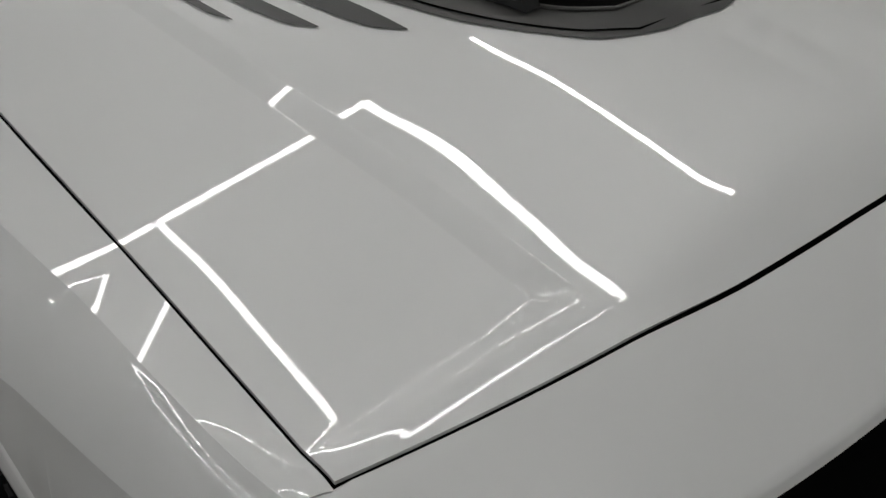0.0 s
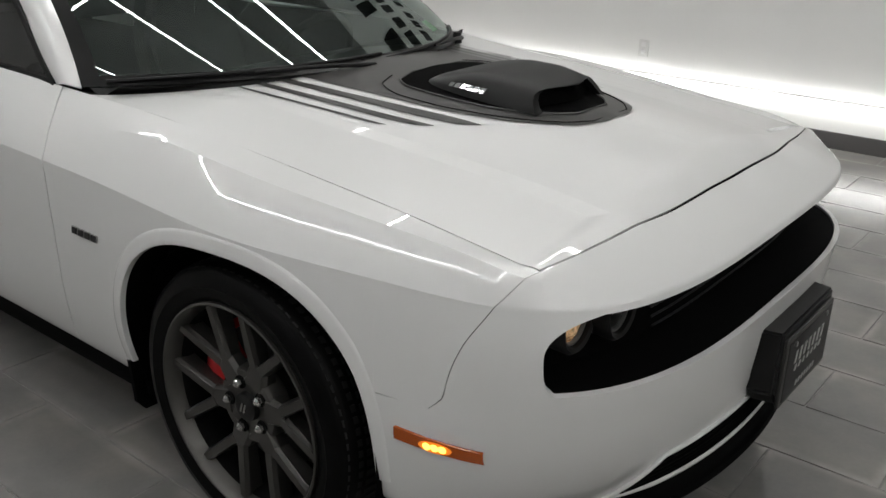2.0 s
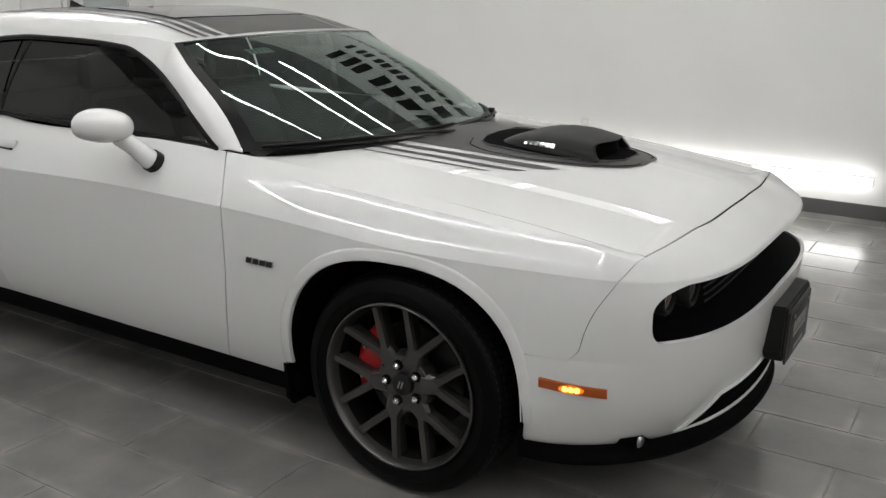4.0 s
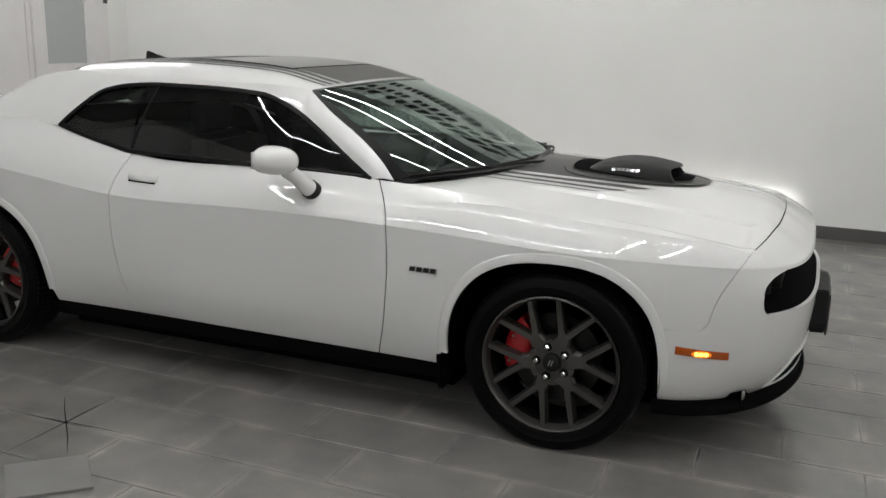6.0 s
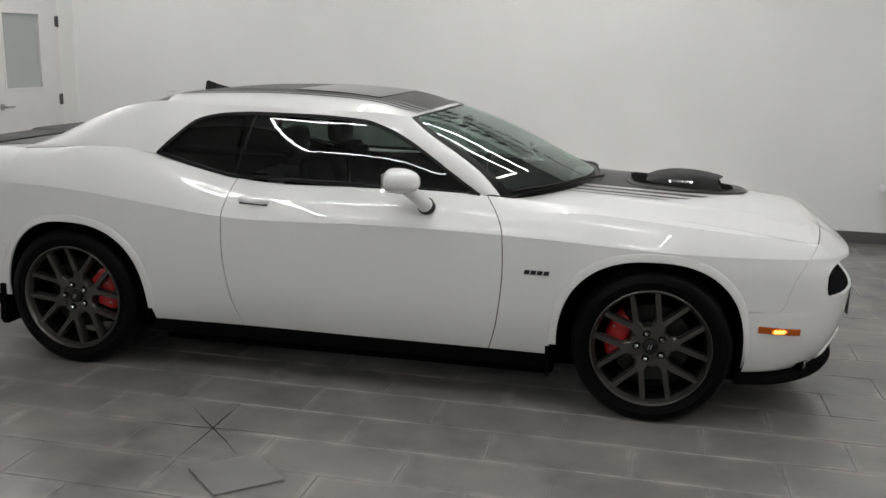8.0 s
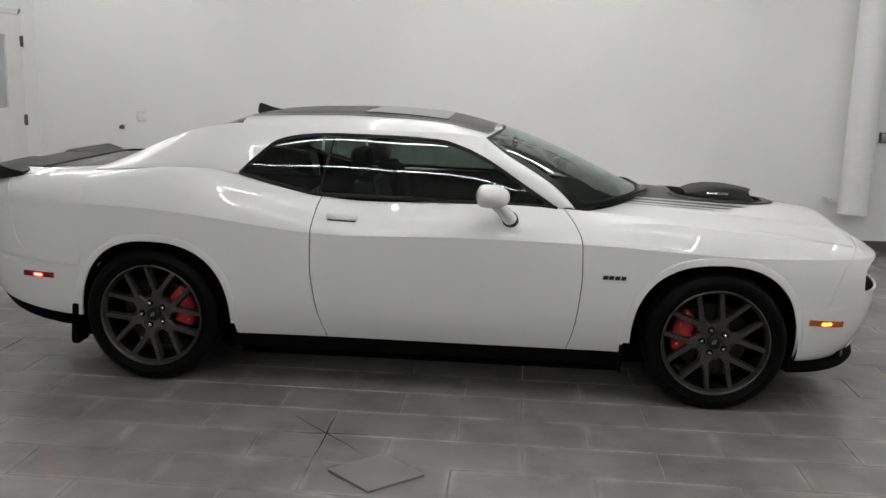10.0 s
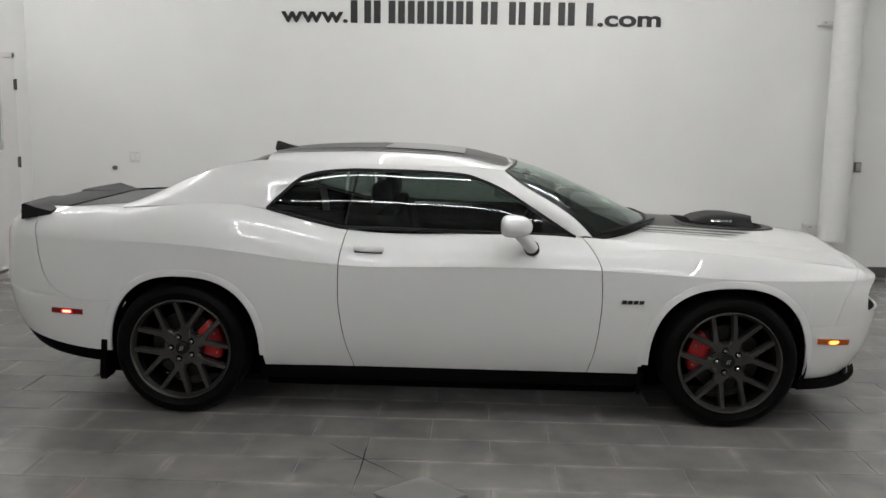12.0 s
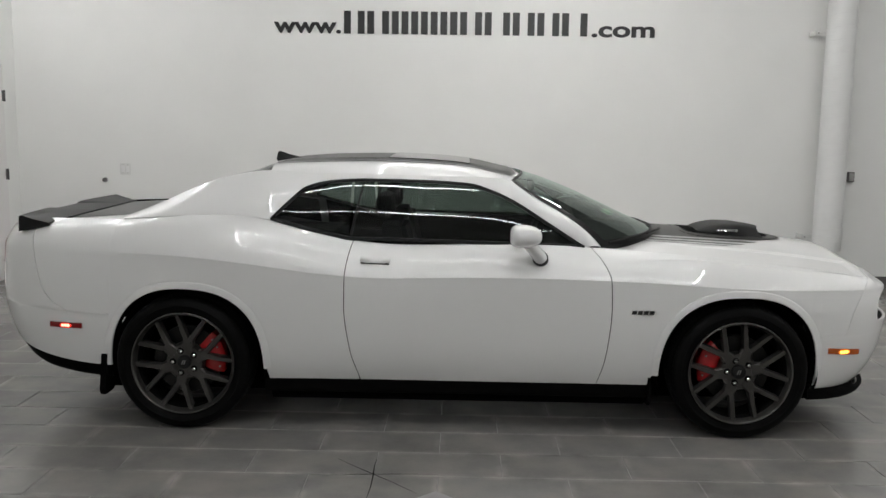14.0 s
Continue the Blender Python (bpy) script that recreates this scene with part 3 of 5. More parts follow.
def hood_place(q, v, lift=0.0):
    x = lerp(hood_rear_x(q * 0.76), hood_front_x(q * 0.725), v)
    y = q * hood_half(x)
    return Vector((x, y, hood_z(x, y) + lift))


bm = bmesh.new()
BAND = [-0.024, -0.0185, -0.0165, -0.0155, -0.0135, -0.006, 0.006, 0.0135, 0.0155, 0.0165, 0.0185, 0.024]
COLS = [("in", u) for u in steps(0, 1, 40)[:-1]] + [("band", o) for o in BAND] + [("out", u) for u in steps(0, 1, 30)[1:]]
ALONG = steps(0, 0.93, 64)[:-1] + steps(0.93, 1.0, 22)


def hood_grid(c, v):
    kind, u = COLS[abs(c)]
    q = 0.5
    for _ in range(4):
        x = lerp(hood_rear_x(q * 0.76), hood_front_x(q * 0.725), v)
        g, h = groove_y(x), hood_half(x)
        y = u * (g - 0.024) if kind == "in" else g + u if kind == "band" else lerp(g + 0.024, h, u)
        q = y / h
    y = math.copysign(y, c)
    return Vector((x, y, hood_z(x, y)))


add_grid(bm, hood_grid, range(1 - len(COLS), len(COLS)), ALONG)
skin(part("hood", bm, M_PAINT, car, "white hood with raised creases"))


# glass house
def roof_mid(x):
    return curve_at([-1.84, -1.71, -1.46, -1.27, -1.0, -0.73, -0.45, -0.2, 0.03, 0.27, 0.42], [1.12, 1.172, 1.288, 1.362, 1.42, 1.438, 1.444, 1.437, 1.418, 1.375, 1.33], x)


def roof_half(x):
    return curve_at([-1.84, -1.5, -1.1, -0.8, -0.3, 0.27], [0.61, 0.59, 0.605, 0.618, 0.624, 0.615], x)


def roof_drop(x):
    return curve_at([-1.84, -1.5, -1.1, -0.8, -0.3, 0.27], [0.0, 0.005, 0.030, 0.068, 0.08, 0.035], x)


def roof_z(x, y):
    return roof_mid(x) - roof_drop(x) * (abs(y) / roof_half(x)) ** lerp(8.0, 3.0, smooth01((x - 0.0) / 0.25))


def roof_place(q, v, lift=0.0):
    x = lerp(-1.05, 0.262 + 0.075 * (1 - q * q), v)
    y = q * roof_half(x)
    return Vector((x, y, roof_z(x, y) + lift))


W_TOP = ([-1.025, -0.95, -0.833, -0.70, -0.52, -0.25, 0.03, 0.15, 0.26, 0.45, 0.655], [1.127, 1.205, 1.300, 1.328, 1.338, 1.336, 1.322, 1.29, 1.243, 1.13, 1.003])
W_LOW = ([-1.025, -0.85, -0.70, -0.59, -0.4, 0.0, 0.655], [1.127, 1.080, 1.045, 1.026, 1.024, 1.017, 1.003])


@functools.lru_cache(maxsize=None)
def side_span(x):
    base = curve_at([-1.9, -1.5, -1.1, -0.58, 0.0, 0.75], [0.69, 0.778, 0.786, 0.797, 0.803, 0.796], x)
    zb = curve_at([-1.9, -1.5, -1.1, -0.58, 0.0, 0.75], [1.10, 1.135, 1.133, 1.025, 1.012, 1.0], x)
    return base, zb, roof_mid(x) - roof_drop(x), roof_half(x)


def side_y(x, z):
    """Half width of the glass house at a height."""
    base, zb, zr, yr = side_span(x)
    t = (z - zb) / max(zr - zb, 0.02)
    return lerp(base, yr, t) + 0.09 * t * (1 - t) * (1 if 0 < t < 1 else 0)


def screen_place(q, v):
    """Windscreen from its base to its top."""
    yb, yt = 0.774 * q, 0.612 * q
    xb = 1.17 - 0.43 * abs(q) ** 2.3
    xt = 0.342 - 0.08 * q * q
    zb = 1.035 - 0.031 * q * q
    zt = 1.356 - 0.016 * q * q
    p = Vector((lerp(xb, xt, v), lerp(yb, yt, v), lerp(zb, zt, v)))
    q2, w = q * q, 2 * v - 1
    bow = (0.0158 + 0.0476 * q2 - 0.0471 * q2 * q2 + w * (0.0164 - 0.0252 * q2 - 0.0245 * q2 * q2)) * 4 * v * (1 - v)
    return p + Vector((0.25, 0, 0.97)) * (bow + (0.0071 * v - 0.0066 * (1 - v)) * (1 - q2))


def frame_panels(side):
    bm = bmesh.new()

    def rail(u, v):
        x = lerp(-1.025, 0.262, u)
        z = lerp(curve_at(*W_TOP, x), roof_mid(x) - roof_drop(x), v)
        return Vector((x, side * side_y(x, z), z))
    add_grid(bm, rail, steps(0, 1, 44), steps(0, 1, 12))

    def sail(u, v):
        x = lerp(-1.84, -1.025, u)
        z = lerp(lerp(body(x, 6.0).z, 1.127, smooth01((x + 1.15) / 0.125)), roof_mid(x) - roof_drop(x), v)
        return Vector((x, side * side_y(x, z), z))
    add_grid(bm, sail, steps(0, 1, 26), steps(0, 1, 12))

    def kick(u, v):
        x = lerp(-1.025, -0.578, u)
        z0 = body(x, 6.0).z
        z = lerp(z0, max(curve_at(*W_LOW, x), z0 + 0.001), v)
        return Vector((x, side * side_y(x, z), z))
    add_grid(bm, kick, steps(0, 1, 12), steps(0, 1, 3))

    def pillar(u, v):
        x = lerp(0.655, 0.262, u)
        z = curve_at(*W_TOP, x)
        p = Vector((x, side * side_y(x, z), z)).lerp(screen_place(side, u), v)
        p += Vector((0.012, side * 0.016, 0.010)) * 4 * v * (1 - v)
        return p.lerp(rail(1, v), smooth01((u - 0.75) / 0.25))
    add_grid(bm, pillar, steps(0, 1, 24), steps(0, 1, 12))
    bmesh.ops.remove_doubles(bm, verts=bm.verts, dist=0.002)
    skin(part("side_frame", bm, M_PAINT, car, "white roof rail and pillars"))
    for nm, xa, xb in (("quarter_window", -1.02, -0.603), ("door_window", -0.588, 0.64)):
        bm = bmesh.new()

        def pane(u, v):
            x = lerp(xa, xb, u)
            z = lerp(curve_at(*W_LOW, x) - 0.006, curve_at(*W_TOP, x) + 0.006, v)
            return Vector((x, side * (side_y(x, z) - 0.008), z))
        add_grid(bm, pane, steps(0, 1, 40), steps(0, 1, 12))
        part(nm, bm, M_TINT, car, "dark tinted side glass", outward=(0, side, 0))

    def trim_strip(table, xa, xb, n, up, wide, name):
        bm = bmesh.new()

        def strip(u, k):
            x = lerp(xa, xb, u)
            d = 0.004
            t0 = Vector((x, 0, curve_at(*table, x)))
            t1 = Vector((x + d, 0, curve_at(*table, x + d)))
            nrm = Vector((0, 1, 0)).cross(t1 - t0).normalized() * up
            off, out = ((0.004, 0.0005), (0.002, 0.005), (-wide * 0.5, 0.006), (-wide + 0.002, 0.004), (-wide, -0.009))[k]
            p = t0 + nrm * off
            return Vector((p.x, side * (side_y(p.x, p.z) + out), p.z))
        add_grid(bm, strip, steps(0, 1, n), range(5))
        part(name, bm, M_TRIM, car, "black window trim")
    trim_strip(W_TOP, -1.022, 0.648, 70, -1, 0.015, "window_trim")
    trim_strip(W_LOW, -1.022, 0.648, 50, 1, 0.015, "belt_trim")
    bm = bmesh.new()

    def divider(u, k):
        z = lerp(1.03, 1.334, u)
        x = lerp(-0.597, -0.535, u) + (-0.007, -0.005, 0.005, 0.007)[k]
        return Vector((x, side * (side_y(x, z) + (-0.009, -0.005, -0.005, -0.009)[k]), z))
    add_grid(bm, divider, steps(0, 1, 12), range(4))
    part("window_divider", bm, M_TRIM, car)


for sd in (-1, 1):
    frame_panels(sd)
bm = bmesh.new()
add_grid(bm, roof_place, steps(-1, 1, 60), steps(0, 1, 50))
skin(part("roof", bm, M_PAINT, car, "white roof panel under black bands"))
bm = bmesh.new()
add_grid(bm, screen_place, steps(-1, 1, 48), steps(0, 1, 24))
part("windscreen", bm, M_SCREEN, car, "greenish glass windscreen", outward=(0, 0, 1))
bm = bmesh.new()
for k in (0, 1):
    add_grid(bm, lambda v, e: screen_place((1 if k else -1) * lerp(1.0, 0.955, e), v) + Vector((0.001, 0, 0.0025)), steps(0, 1, 24), (0, 1))
add_grid(bm, lambda q, e: screen_place(q, lerp(0, 0.05, e)) + Vector((0.001, 0, 0.0025)), steps(-1, 1, 40), (0, 1))
add_grid(bm, lambda q, e: screen_place(q, lerp(0.985, 1, e)) + Vector((0.001, 0, 0.0025)), steps(-1, 1, 40), (0, 1))
part("screen_border", bm, M_TRIM, car, "black border of the windscreen")

# rear glass and deck
bm = bmesh.new()
add_grid(bm, lambda u, v: Vector((v, u * roof_half(v), roof_z(v, u * roof_half(v)) - 0.8 * smooth01((-1.05 - v) / 0.14) * roof_drop(v) * (1 - abs(u) ** 8))), steps(-1, 1, 40), steps(-1.84, -1.05, 24))
skin(part("rear_window", bm, M_TINT, car, "dark rear glass"))


def deck_z(x, y):
    return curve_at([-2.56, -2.3, -2.0, -1.84], [1.055, 1.085, 1.108, 1.118], x) - 0.02 * (abs(y) / 0.68) ** 3


bm = bmesh.new()
add_grid(bm, lambda u, v: Vector((v, u * 0.69, deck_z(v, u * 0.69))), steps(-1, 1, 30), steps(-2.41, -1.842, 20))
skin(part("trunk_lid", bm, M_PAINT, car, "white trunk lid with a black centre band"))
bm = bmesh.new()
add_grid(bm, lambda u, v: Vector((v, u * 0.5, deck_z(v, u * 0.5) + 0.003)), steps(-1, 1, 20), steps(-2.40, -1.845, 20))
skin(part("deck_band", bm, M_MATTE, car, "matte black band across the trunk lid"), 0.001)

# ---- the car: wheels ----
def spoke(bm, x, y0, y1, R, pts0, w0, pts1, w1, lift=0.0):
    """A bar on the wheel face from one polar point to another, chamfered on its outer side, its far end lifted."""
    (r0, a0), (r1, a1) = pts0, pts1
    p, q = Vector((r0 * math.cos(a0), r0 * math.sin(a0))), Vector((r1 * math.cos(a1), r1 * math.sin(a1)))
    n = Vector((-(q - p).y, (q - p).x)).normalized()
    ring = []
    for c, w in ((p, w0), (q, w1)):
        for f, y in ((-1.0, y0), (-1.0, lerp(y0, y1, 0.7)), (-0.7, y1), (0.7, y1), (1.0, lerp(y0, y1, 0.7)), (1.0, y0)):
            o = c + n * f * w / 2
            dy = (y0 - y1) * lift if c is q else 0.0
            ring.append(bm.verts.new((x + o.x, y - dy if f not in (-1.0, 1.0) or y != y0 else y, R + o.y)))
    for i in range(6):
        j = (i + 1) % 6
        bm.faces.new((ring[i], ring[j], ring[6 + j], ring[6 + i]))
    bm.faces.new(ring[5::-1])
    bm.faces.new(ring[6:])


def wheel(x, side, turn, caliper_at):
    w = new("wheel")
    w.parent = car
    yc, o, R = side * 0.797, side, 0.362
    bm = bmesh.new()
    prof = [(0.270, -0.115), (0.30, -0.122), (0.335, -0.118), (0.352, -0.105), (R - 0.001, -0.085), (R, -0.05), (R, 0.05), (R - 0.001, 0.085), (0.352, 0.105),
            (0.345, 0.1105), (0.335, 0.117), (0.318, 0.1215), (0.312, 0.1235), (0.308, 0.1205), (0.290, 0.1175), (0.278, 0.1125), (0.272, 0.106)]
    lathe(bm, [(r, yc + o * a) for r, a in prof], (x, 0, R), "y", 110)
    part("tyre", bm, M_TYRE, w, "black low-profile tyre")
    # tread blocks, grouped in rows across the tread
    bm = bmesh.new()
    for k in range(84):
        a = 2 * math.pi * k / 84
        for b0, b1, sh in ((-0.098, -0.062, 0.0), (-0.050, -0.006, 0.3), (0.006, 0.050, 0.0), (0.062, 0.100, 0.35)):
            vs = []
            for r in (R - 0.006, R + 0.0022):
                for y, da in ((b0, 0.0), (b1, 0.012), (b1, 0.056), (b0, 0.044)):
                    aa = a + da + sh * 2 * math.pi / 84
                    rr = r - (0.009 if abs(y) > 0.09 else 0)
                    vs.append(bm.verts.new((x + rr * math.cos(aa), yc + o * y, R + rr * math.sin(aa))))
            for f in ((4, 5, 6, 7), (0, 1, 5, 4), (1, 2, 6, 5), (2, 3, 7, 6), (3, 0, 4, 7)):
                bm.faces.new([vs[i] for i in f])
    part("tread", bm, M_TREAD, w, smooth=False)
    rim = bmesh.new()
    prof = [(0.2525, 0.080), (0.255, 0.088), (0.260, 0.103), (0.265, 0.1165), (0.2695, 0.1215), (0.2745, 0.1195), (0.2755, 0.113), (0.274, 0.104)]
    lathe(rim, [(r, yc + o * a) for r, a in prof], (x, 0, R), "y", 96)
    rim_ob = part("rim", rim, M_RIM, w, "dark graphite alloy rim with split spokes")
    # Barrel coloured darker than the rim, for the shade behind the spokes.
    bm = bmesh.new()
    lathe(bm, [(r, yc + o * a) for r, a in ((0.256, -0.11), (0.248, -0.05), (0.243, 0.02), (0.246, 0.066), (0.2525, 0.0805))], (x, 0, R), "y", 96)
    part("barrel", bm, M_WHEEL_SHADE, rim_ob)
    bm = bmesh.new()
    lathe(bm, [(0.03, yc + o * 0.074), (0.060, yc + o * 0.077), (0.084, yc + o * 0.080), (0.093, yc + o * 0.078), (0.099, yc + o * 0.070), (0.102, yc + o * 0.03)], (x, 0, R), "y", 48)
    part("hub", bm, M_RIM, rim_ob)
    for i in range(6):
        a = radians(63 + 60 * i + turn)
        bm = bmesh.new()
        ya, yb = yc + o * 0.045, yc + o * 0.082
        spoke(bm, x, ya, yb, R, (0.066, a), 0.080, (0.137, a), 0.054)
        for d in (-1, 1):
            spoke(bm, x, ya, yc + o * 0.0835, R, (0.124, a + d * 0.095), 0.032, (0.266, a + d * radians(17.3)), 0.026, 0.4)
        part("spoke", bm, M_RIM, rim_ob, smooth=False)
    cap = part("centre_cap", lathe(bmesh.new(), [(0.0001, yc + o * 0.092), (0.029, yc + o * 0.0915), (0.0355, yc + o * 0.088), (0.038, yc + o * 0.074)], (x, 0, R), "y", 32), M_BLACK, w)
    for d in (-0.0055, 0.0055):
        bm = bmesh.new()
        extruded(bm, [(d - 0.005 - 0.003, -0.012), (d + 0.0 - 0.003, -0.012), (d + 0.008 - 0.003, 0.012), (d + 0.003 - 0.003, 0.012)],
                 lambda p, q, t: Vector((x + p, yc + o * t, R + q)), 0.0915, 0.0935)
        part("emblem_bar", bm, M_STEEL, cap, smooth=False)
    for i in range(5):
        a = radians(36 + 72 * i)
        px, pz = x + 0.063 * math.cos(a), R + 0.063 * math.sin(a)
        # Flat dark disc on the hub, as the shade of a nut pocket.
        part("pocket_shade", lathe(bmesh.new(), [(0.0001, yc + o * 0.0822), (0.0165, yc + o * 0.0822), (0.0178, yc + o * 0.079)], (px, 0, pz), "y", 20), M_WHEEL_SHADE, w)
        bm = bmesh.new()
        add_cyl(bm, (px, yc + o * 0.072, pz), (px, yc + o * 0.093, pz), 0.0125, 0.0115, seg=6)
        add_cyl(bm, (px, yc + o * 0.093, pz), (px, yc + o * 0.099, pz), 0.0105, 0.005, seg=12)
        part("lug_nut", bm, M_CHROME, w, "chrome lug nut", smooth=False)
    bm = bmesh.new()
    lathe(bm, [(0.095, yc + o * 0.012), (0.182, yc + o * 0.012), (0.183, yc + o * 0.010), (0.183, yc - o * 0.018), (0.182, yc - o * 0.02), (0.095, yc - o * 0.02)], (x, 0, R), "y", 64)
    disc = part("brake_disc", bm, M_DISC, w, "grey steel brake disc")
    bm = bmesh.new()
    lathe(bm, [(0.06, yc + o * 0.03), (0.092, yc + o * 0.03), (0.098, yc + o * 0.012)], (x, 0, R), "y", 40)
    part("disc_bell", bm, M_BLACK, disc)
    # caliper, its face curved round the disc
    cal = bmesh.new()
    a0, a1 = radians(caliper_at - 33), radians(caliper_at + 33)
    prof = [(0.108, -0.03), (0.106, 0.036), (0.118, 0.046), (0.165, 0.050), (0.196, 0.044), (0.209, 0.030), (0.209, -0.03)]
    rows = add_grid(cal, lambda a, k: Vector((x + prof[k][0] * math.cos(a), yc + o * prof[k][1], R + prof[k][0] * math.sin(a))), steps(a0, a1, 16), range(len(prof)))
    cal.faces.new(rows[0])
    cal.faces.new(rows[-1][::-1])
    calob = part("caliper", cal, M_RED, w, "red brake caliper")
    for d in (-0.42, -0.16, 0.16, 0.42):
        aa = radians(caliper_at) + d
        bm = bmesh.new()
        add_cyl(bm, (x + 0.185 * math.cos(aa), yc + o * 0.045, R + 0.185 * math.sin(aa)), (x + 0.185 * math.cos(aa), yc + o * 0.0535, R + 0.185 * math.sin(aa)), 0.005, seg=10)
        part("caliper_bolt", bm, M_STEEL, calob)
    return w


for sd in (-1, 1):
    wheel(1.475, sd, 6 if sd < 0 else -6, 165)
    wheel(-1.475, sd, 17, 15)


def liner(xc, side):
    """Dark tub over a wheel."""
    bm = bmesh.new()

    def tub(t, k):
        a = lerp(-0.25, math.pi + 0.25, t)
        r = arch_half(xc) - 0.001
        y = (0.875, 0.56)[k]
        return Vector((xc - r * math.cos(a), side * y, 0.345 + (0.422 * math.sin(a) if math.sin(a) > 0 else 0.3 * math.sin(a))))
    add_grid(bm, tub, steps(0, 1, 40), (0, 1))
    bm.faces.new([bm.verts.new((xc + dx, side * 0.56, z)) for dx, z in ((-0.45, 0.2), (0.45, 0.2), (0.45, 0.85), (-0.45, 0.85))])
    part("wheel_tub", bm, M_DARK, car)


for sd in (-1, 1):
    for xc in (AF, AR):
        liner(xc, sd)

# underside and inner shell
part("floor_pan", box(-2.02, 2.12, -0.56, 0.56, 0.120, 0.40, 0.03), M_DARK, car)
# Added block under the car; with the lowered pan it shades the floor.
part("shade_block", box(-1.04, 1.02, -0.74, 0.74, 0.128, 0.24, 0.02), M_DARK, car)
for sd in (-1, 1):
    part("rocker", box(-1.05, 1.03, min(sd * 0.60, sd * 0.853), max(sd * 0.60, sd * 0.853), 0.203, 0.283, 0.012), M_UNDER, car, "black rocker panel")
# dark panels just under the skin, behind the seams
def inner_panel(fn, us, vs):
    bm = bmesh.new()
    add_grid(bm, fn, us, vs)
    part("inner_panel", bm, M_DARK, car)


for sd in (-1, 1):
    inner_panel(lambda x, s: body(x, s, sd, 0.03), steps(-0.95, 0.99, 24), steps(0.95, 5.9, 16))
    inner_panel(lambda x, s: body(x, s, sd, 0.03), steps(1.87, 2.45, 20), steps(1.1, 2.7, 8))
    inner_panel(lambda x, s: body(x, s, sd, 0.03) - Vector((0, 0, 0.02)), steps(1.0, 2.25, 30), steps(4.4, 6.0, 8))
    inner_panel(lambda x, s: body(x, s, sd, 0.03) - Vector((0, 0, 0.02)), steps(-2.6, -1.0, 30), steps(4.4, 6.0, 8))
    inner_panel(lambda x, s: body(x, s, sd, 0.03), steps(-2.6, -1.88, 20), steps(1.5, 5.9, 12))
inner_panel(lambda q, v: hood_place(q, lerp(-0.02, 1.015, v), -0.035), steps(-1, 1, 20), steps(0, 1, 20))


# mud flaps
def mud_flap(x, side, z0, z1, lean, thick=0.014):
    bm = bmesh.new()
    extruded(bm, [(0.72, z0 + 0.03), (0.75, z0), (0.862, z0), (0.885, z0 + 0.03), (0.895, z1), (0.72, z1)],
             lambda y, z, t: Vector((x + t + lean * (z1 - z), side * y, z)), 0, thick)
    part("mud_flap", bm, M_UNDER, car, "black rubber mud flap", smooth=False)


for sd in (-1, 1):
    mud_flap(0.992, sd, 0.165, 0.40, 0.03)
    mud_flap(-1.915, sd, 0.17, 0.40, -0.10, 0.03)

# chin splitter, lower grille, lamps in the bumper
bm = bmesh.new()


def chin(u, k, sd):
    w = smooth01(u / 0.45)
    xt = lerp(1.864, 2.84, u)
    lv = lerp(0.64, 0.38, w)
    p, q = body(xt, lv, sd), body(min(xt + 0.02, 2.84), lv, sd)
    r = body(xt - 0.02, lv, sd)
    out = Vector(((q - r).y * -sd, (q - r).x * sd, 0)).normalized()
    f = 0.006 + 0.030 * w
    zt, zb = p.z + 0.004, lerp(p.z - 0.060, 0.202, w)
    at = ((0.003, zt), (0.003 + f * 0.55, lerp(zt - 0.010, zt - 0.022, w)), (f, lerp(zt - 0.018, 0.228, w)), (f + 0.004, lerp(zb + 0.012, 0.215, w)), (f - 0.004, zb), (-0.14, zb + 0.004))[k]
    return Vector((p.x, p.y, 0)) + out * at[0] + Vector((0, 0, at[1]))


for sd in (-1, 1):
    add_grid(bm, lambda u, k: chin(u, k, sd), steps(0, 1, 40), range(6))
bmesh.ops.remove_doubles(bm, verts=bm.verts, dist=0.0004)
part("chin_splitter", bm, M_UNDER, car, "black plastic chin splitter")


def on_nose(y, s, out=0.0):
    """A place on the nose at a given half width."""
    lo, hi = 1.86, 2.84
    for _ in range(26):
        m = (lo + hi) / 2
        if body(m, s).y < -abs(y):
            lo = m
        else:
            hi = m
    p = body((lo + hi) / 2, s, -1 if y < 0 else 1)
    return Vector((p.x + out, y, p.z))


def intake(y, s, out):
    """A place in the lower intake, which narrows towards its top."""
    return on_nose(y * (1.06 - 0.22 * (s - 0.9)), s, out)


bm = bmesh.new()
add_grid(bm, lambda y, s: intake(y, s, 0.003), steps(-0.50, 0.50, 40), steps(0.86, 1.62, 10))
low = part("lower_grille", bm, M_DARK, car, "black lower air intake")
for k in range(5):
    bm = bmesh.new()
    s = 0.95 + 0.14 * k
    add_tube(bm, [intake(y, s, 0.005) for y in steps(-0.485, 0.485, 30)], 0.0035, 6)
    part("grille_bar", bm, M_UNDER, low)
bm = bmesh.new()
add_tube(bm, [intake(y, 0.80, 0.004) for y in steps(-0.51, 0.51, 40)], [0.003 + 0.006 * min(1.0, 8 * min(t, 1 - t)) for t in steps(0, 1, 40)], 8)
part("intake_lip", bm, M_PAINT, car)
bm = bmesh.new()
rim = [intake(-0.505, s, 0.003) for s in steps(0.84, 1.62, 8)] + [intake(y, 1.64, 0.003) for y in steps(-0.50, 0.50, 40)] + [intake(0.505, s, 0.003) for s in steps(1.62, 0.84, 8)]
add_tube(bm, rim, 0.006, 8)
part("intake_edge", bm, M_PAINT, car)
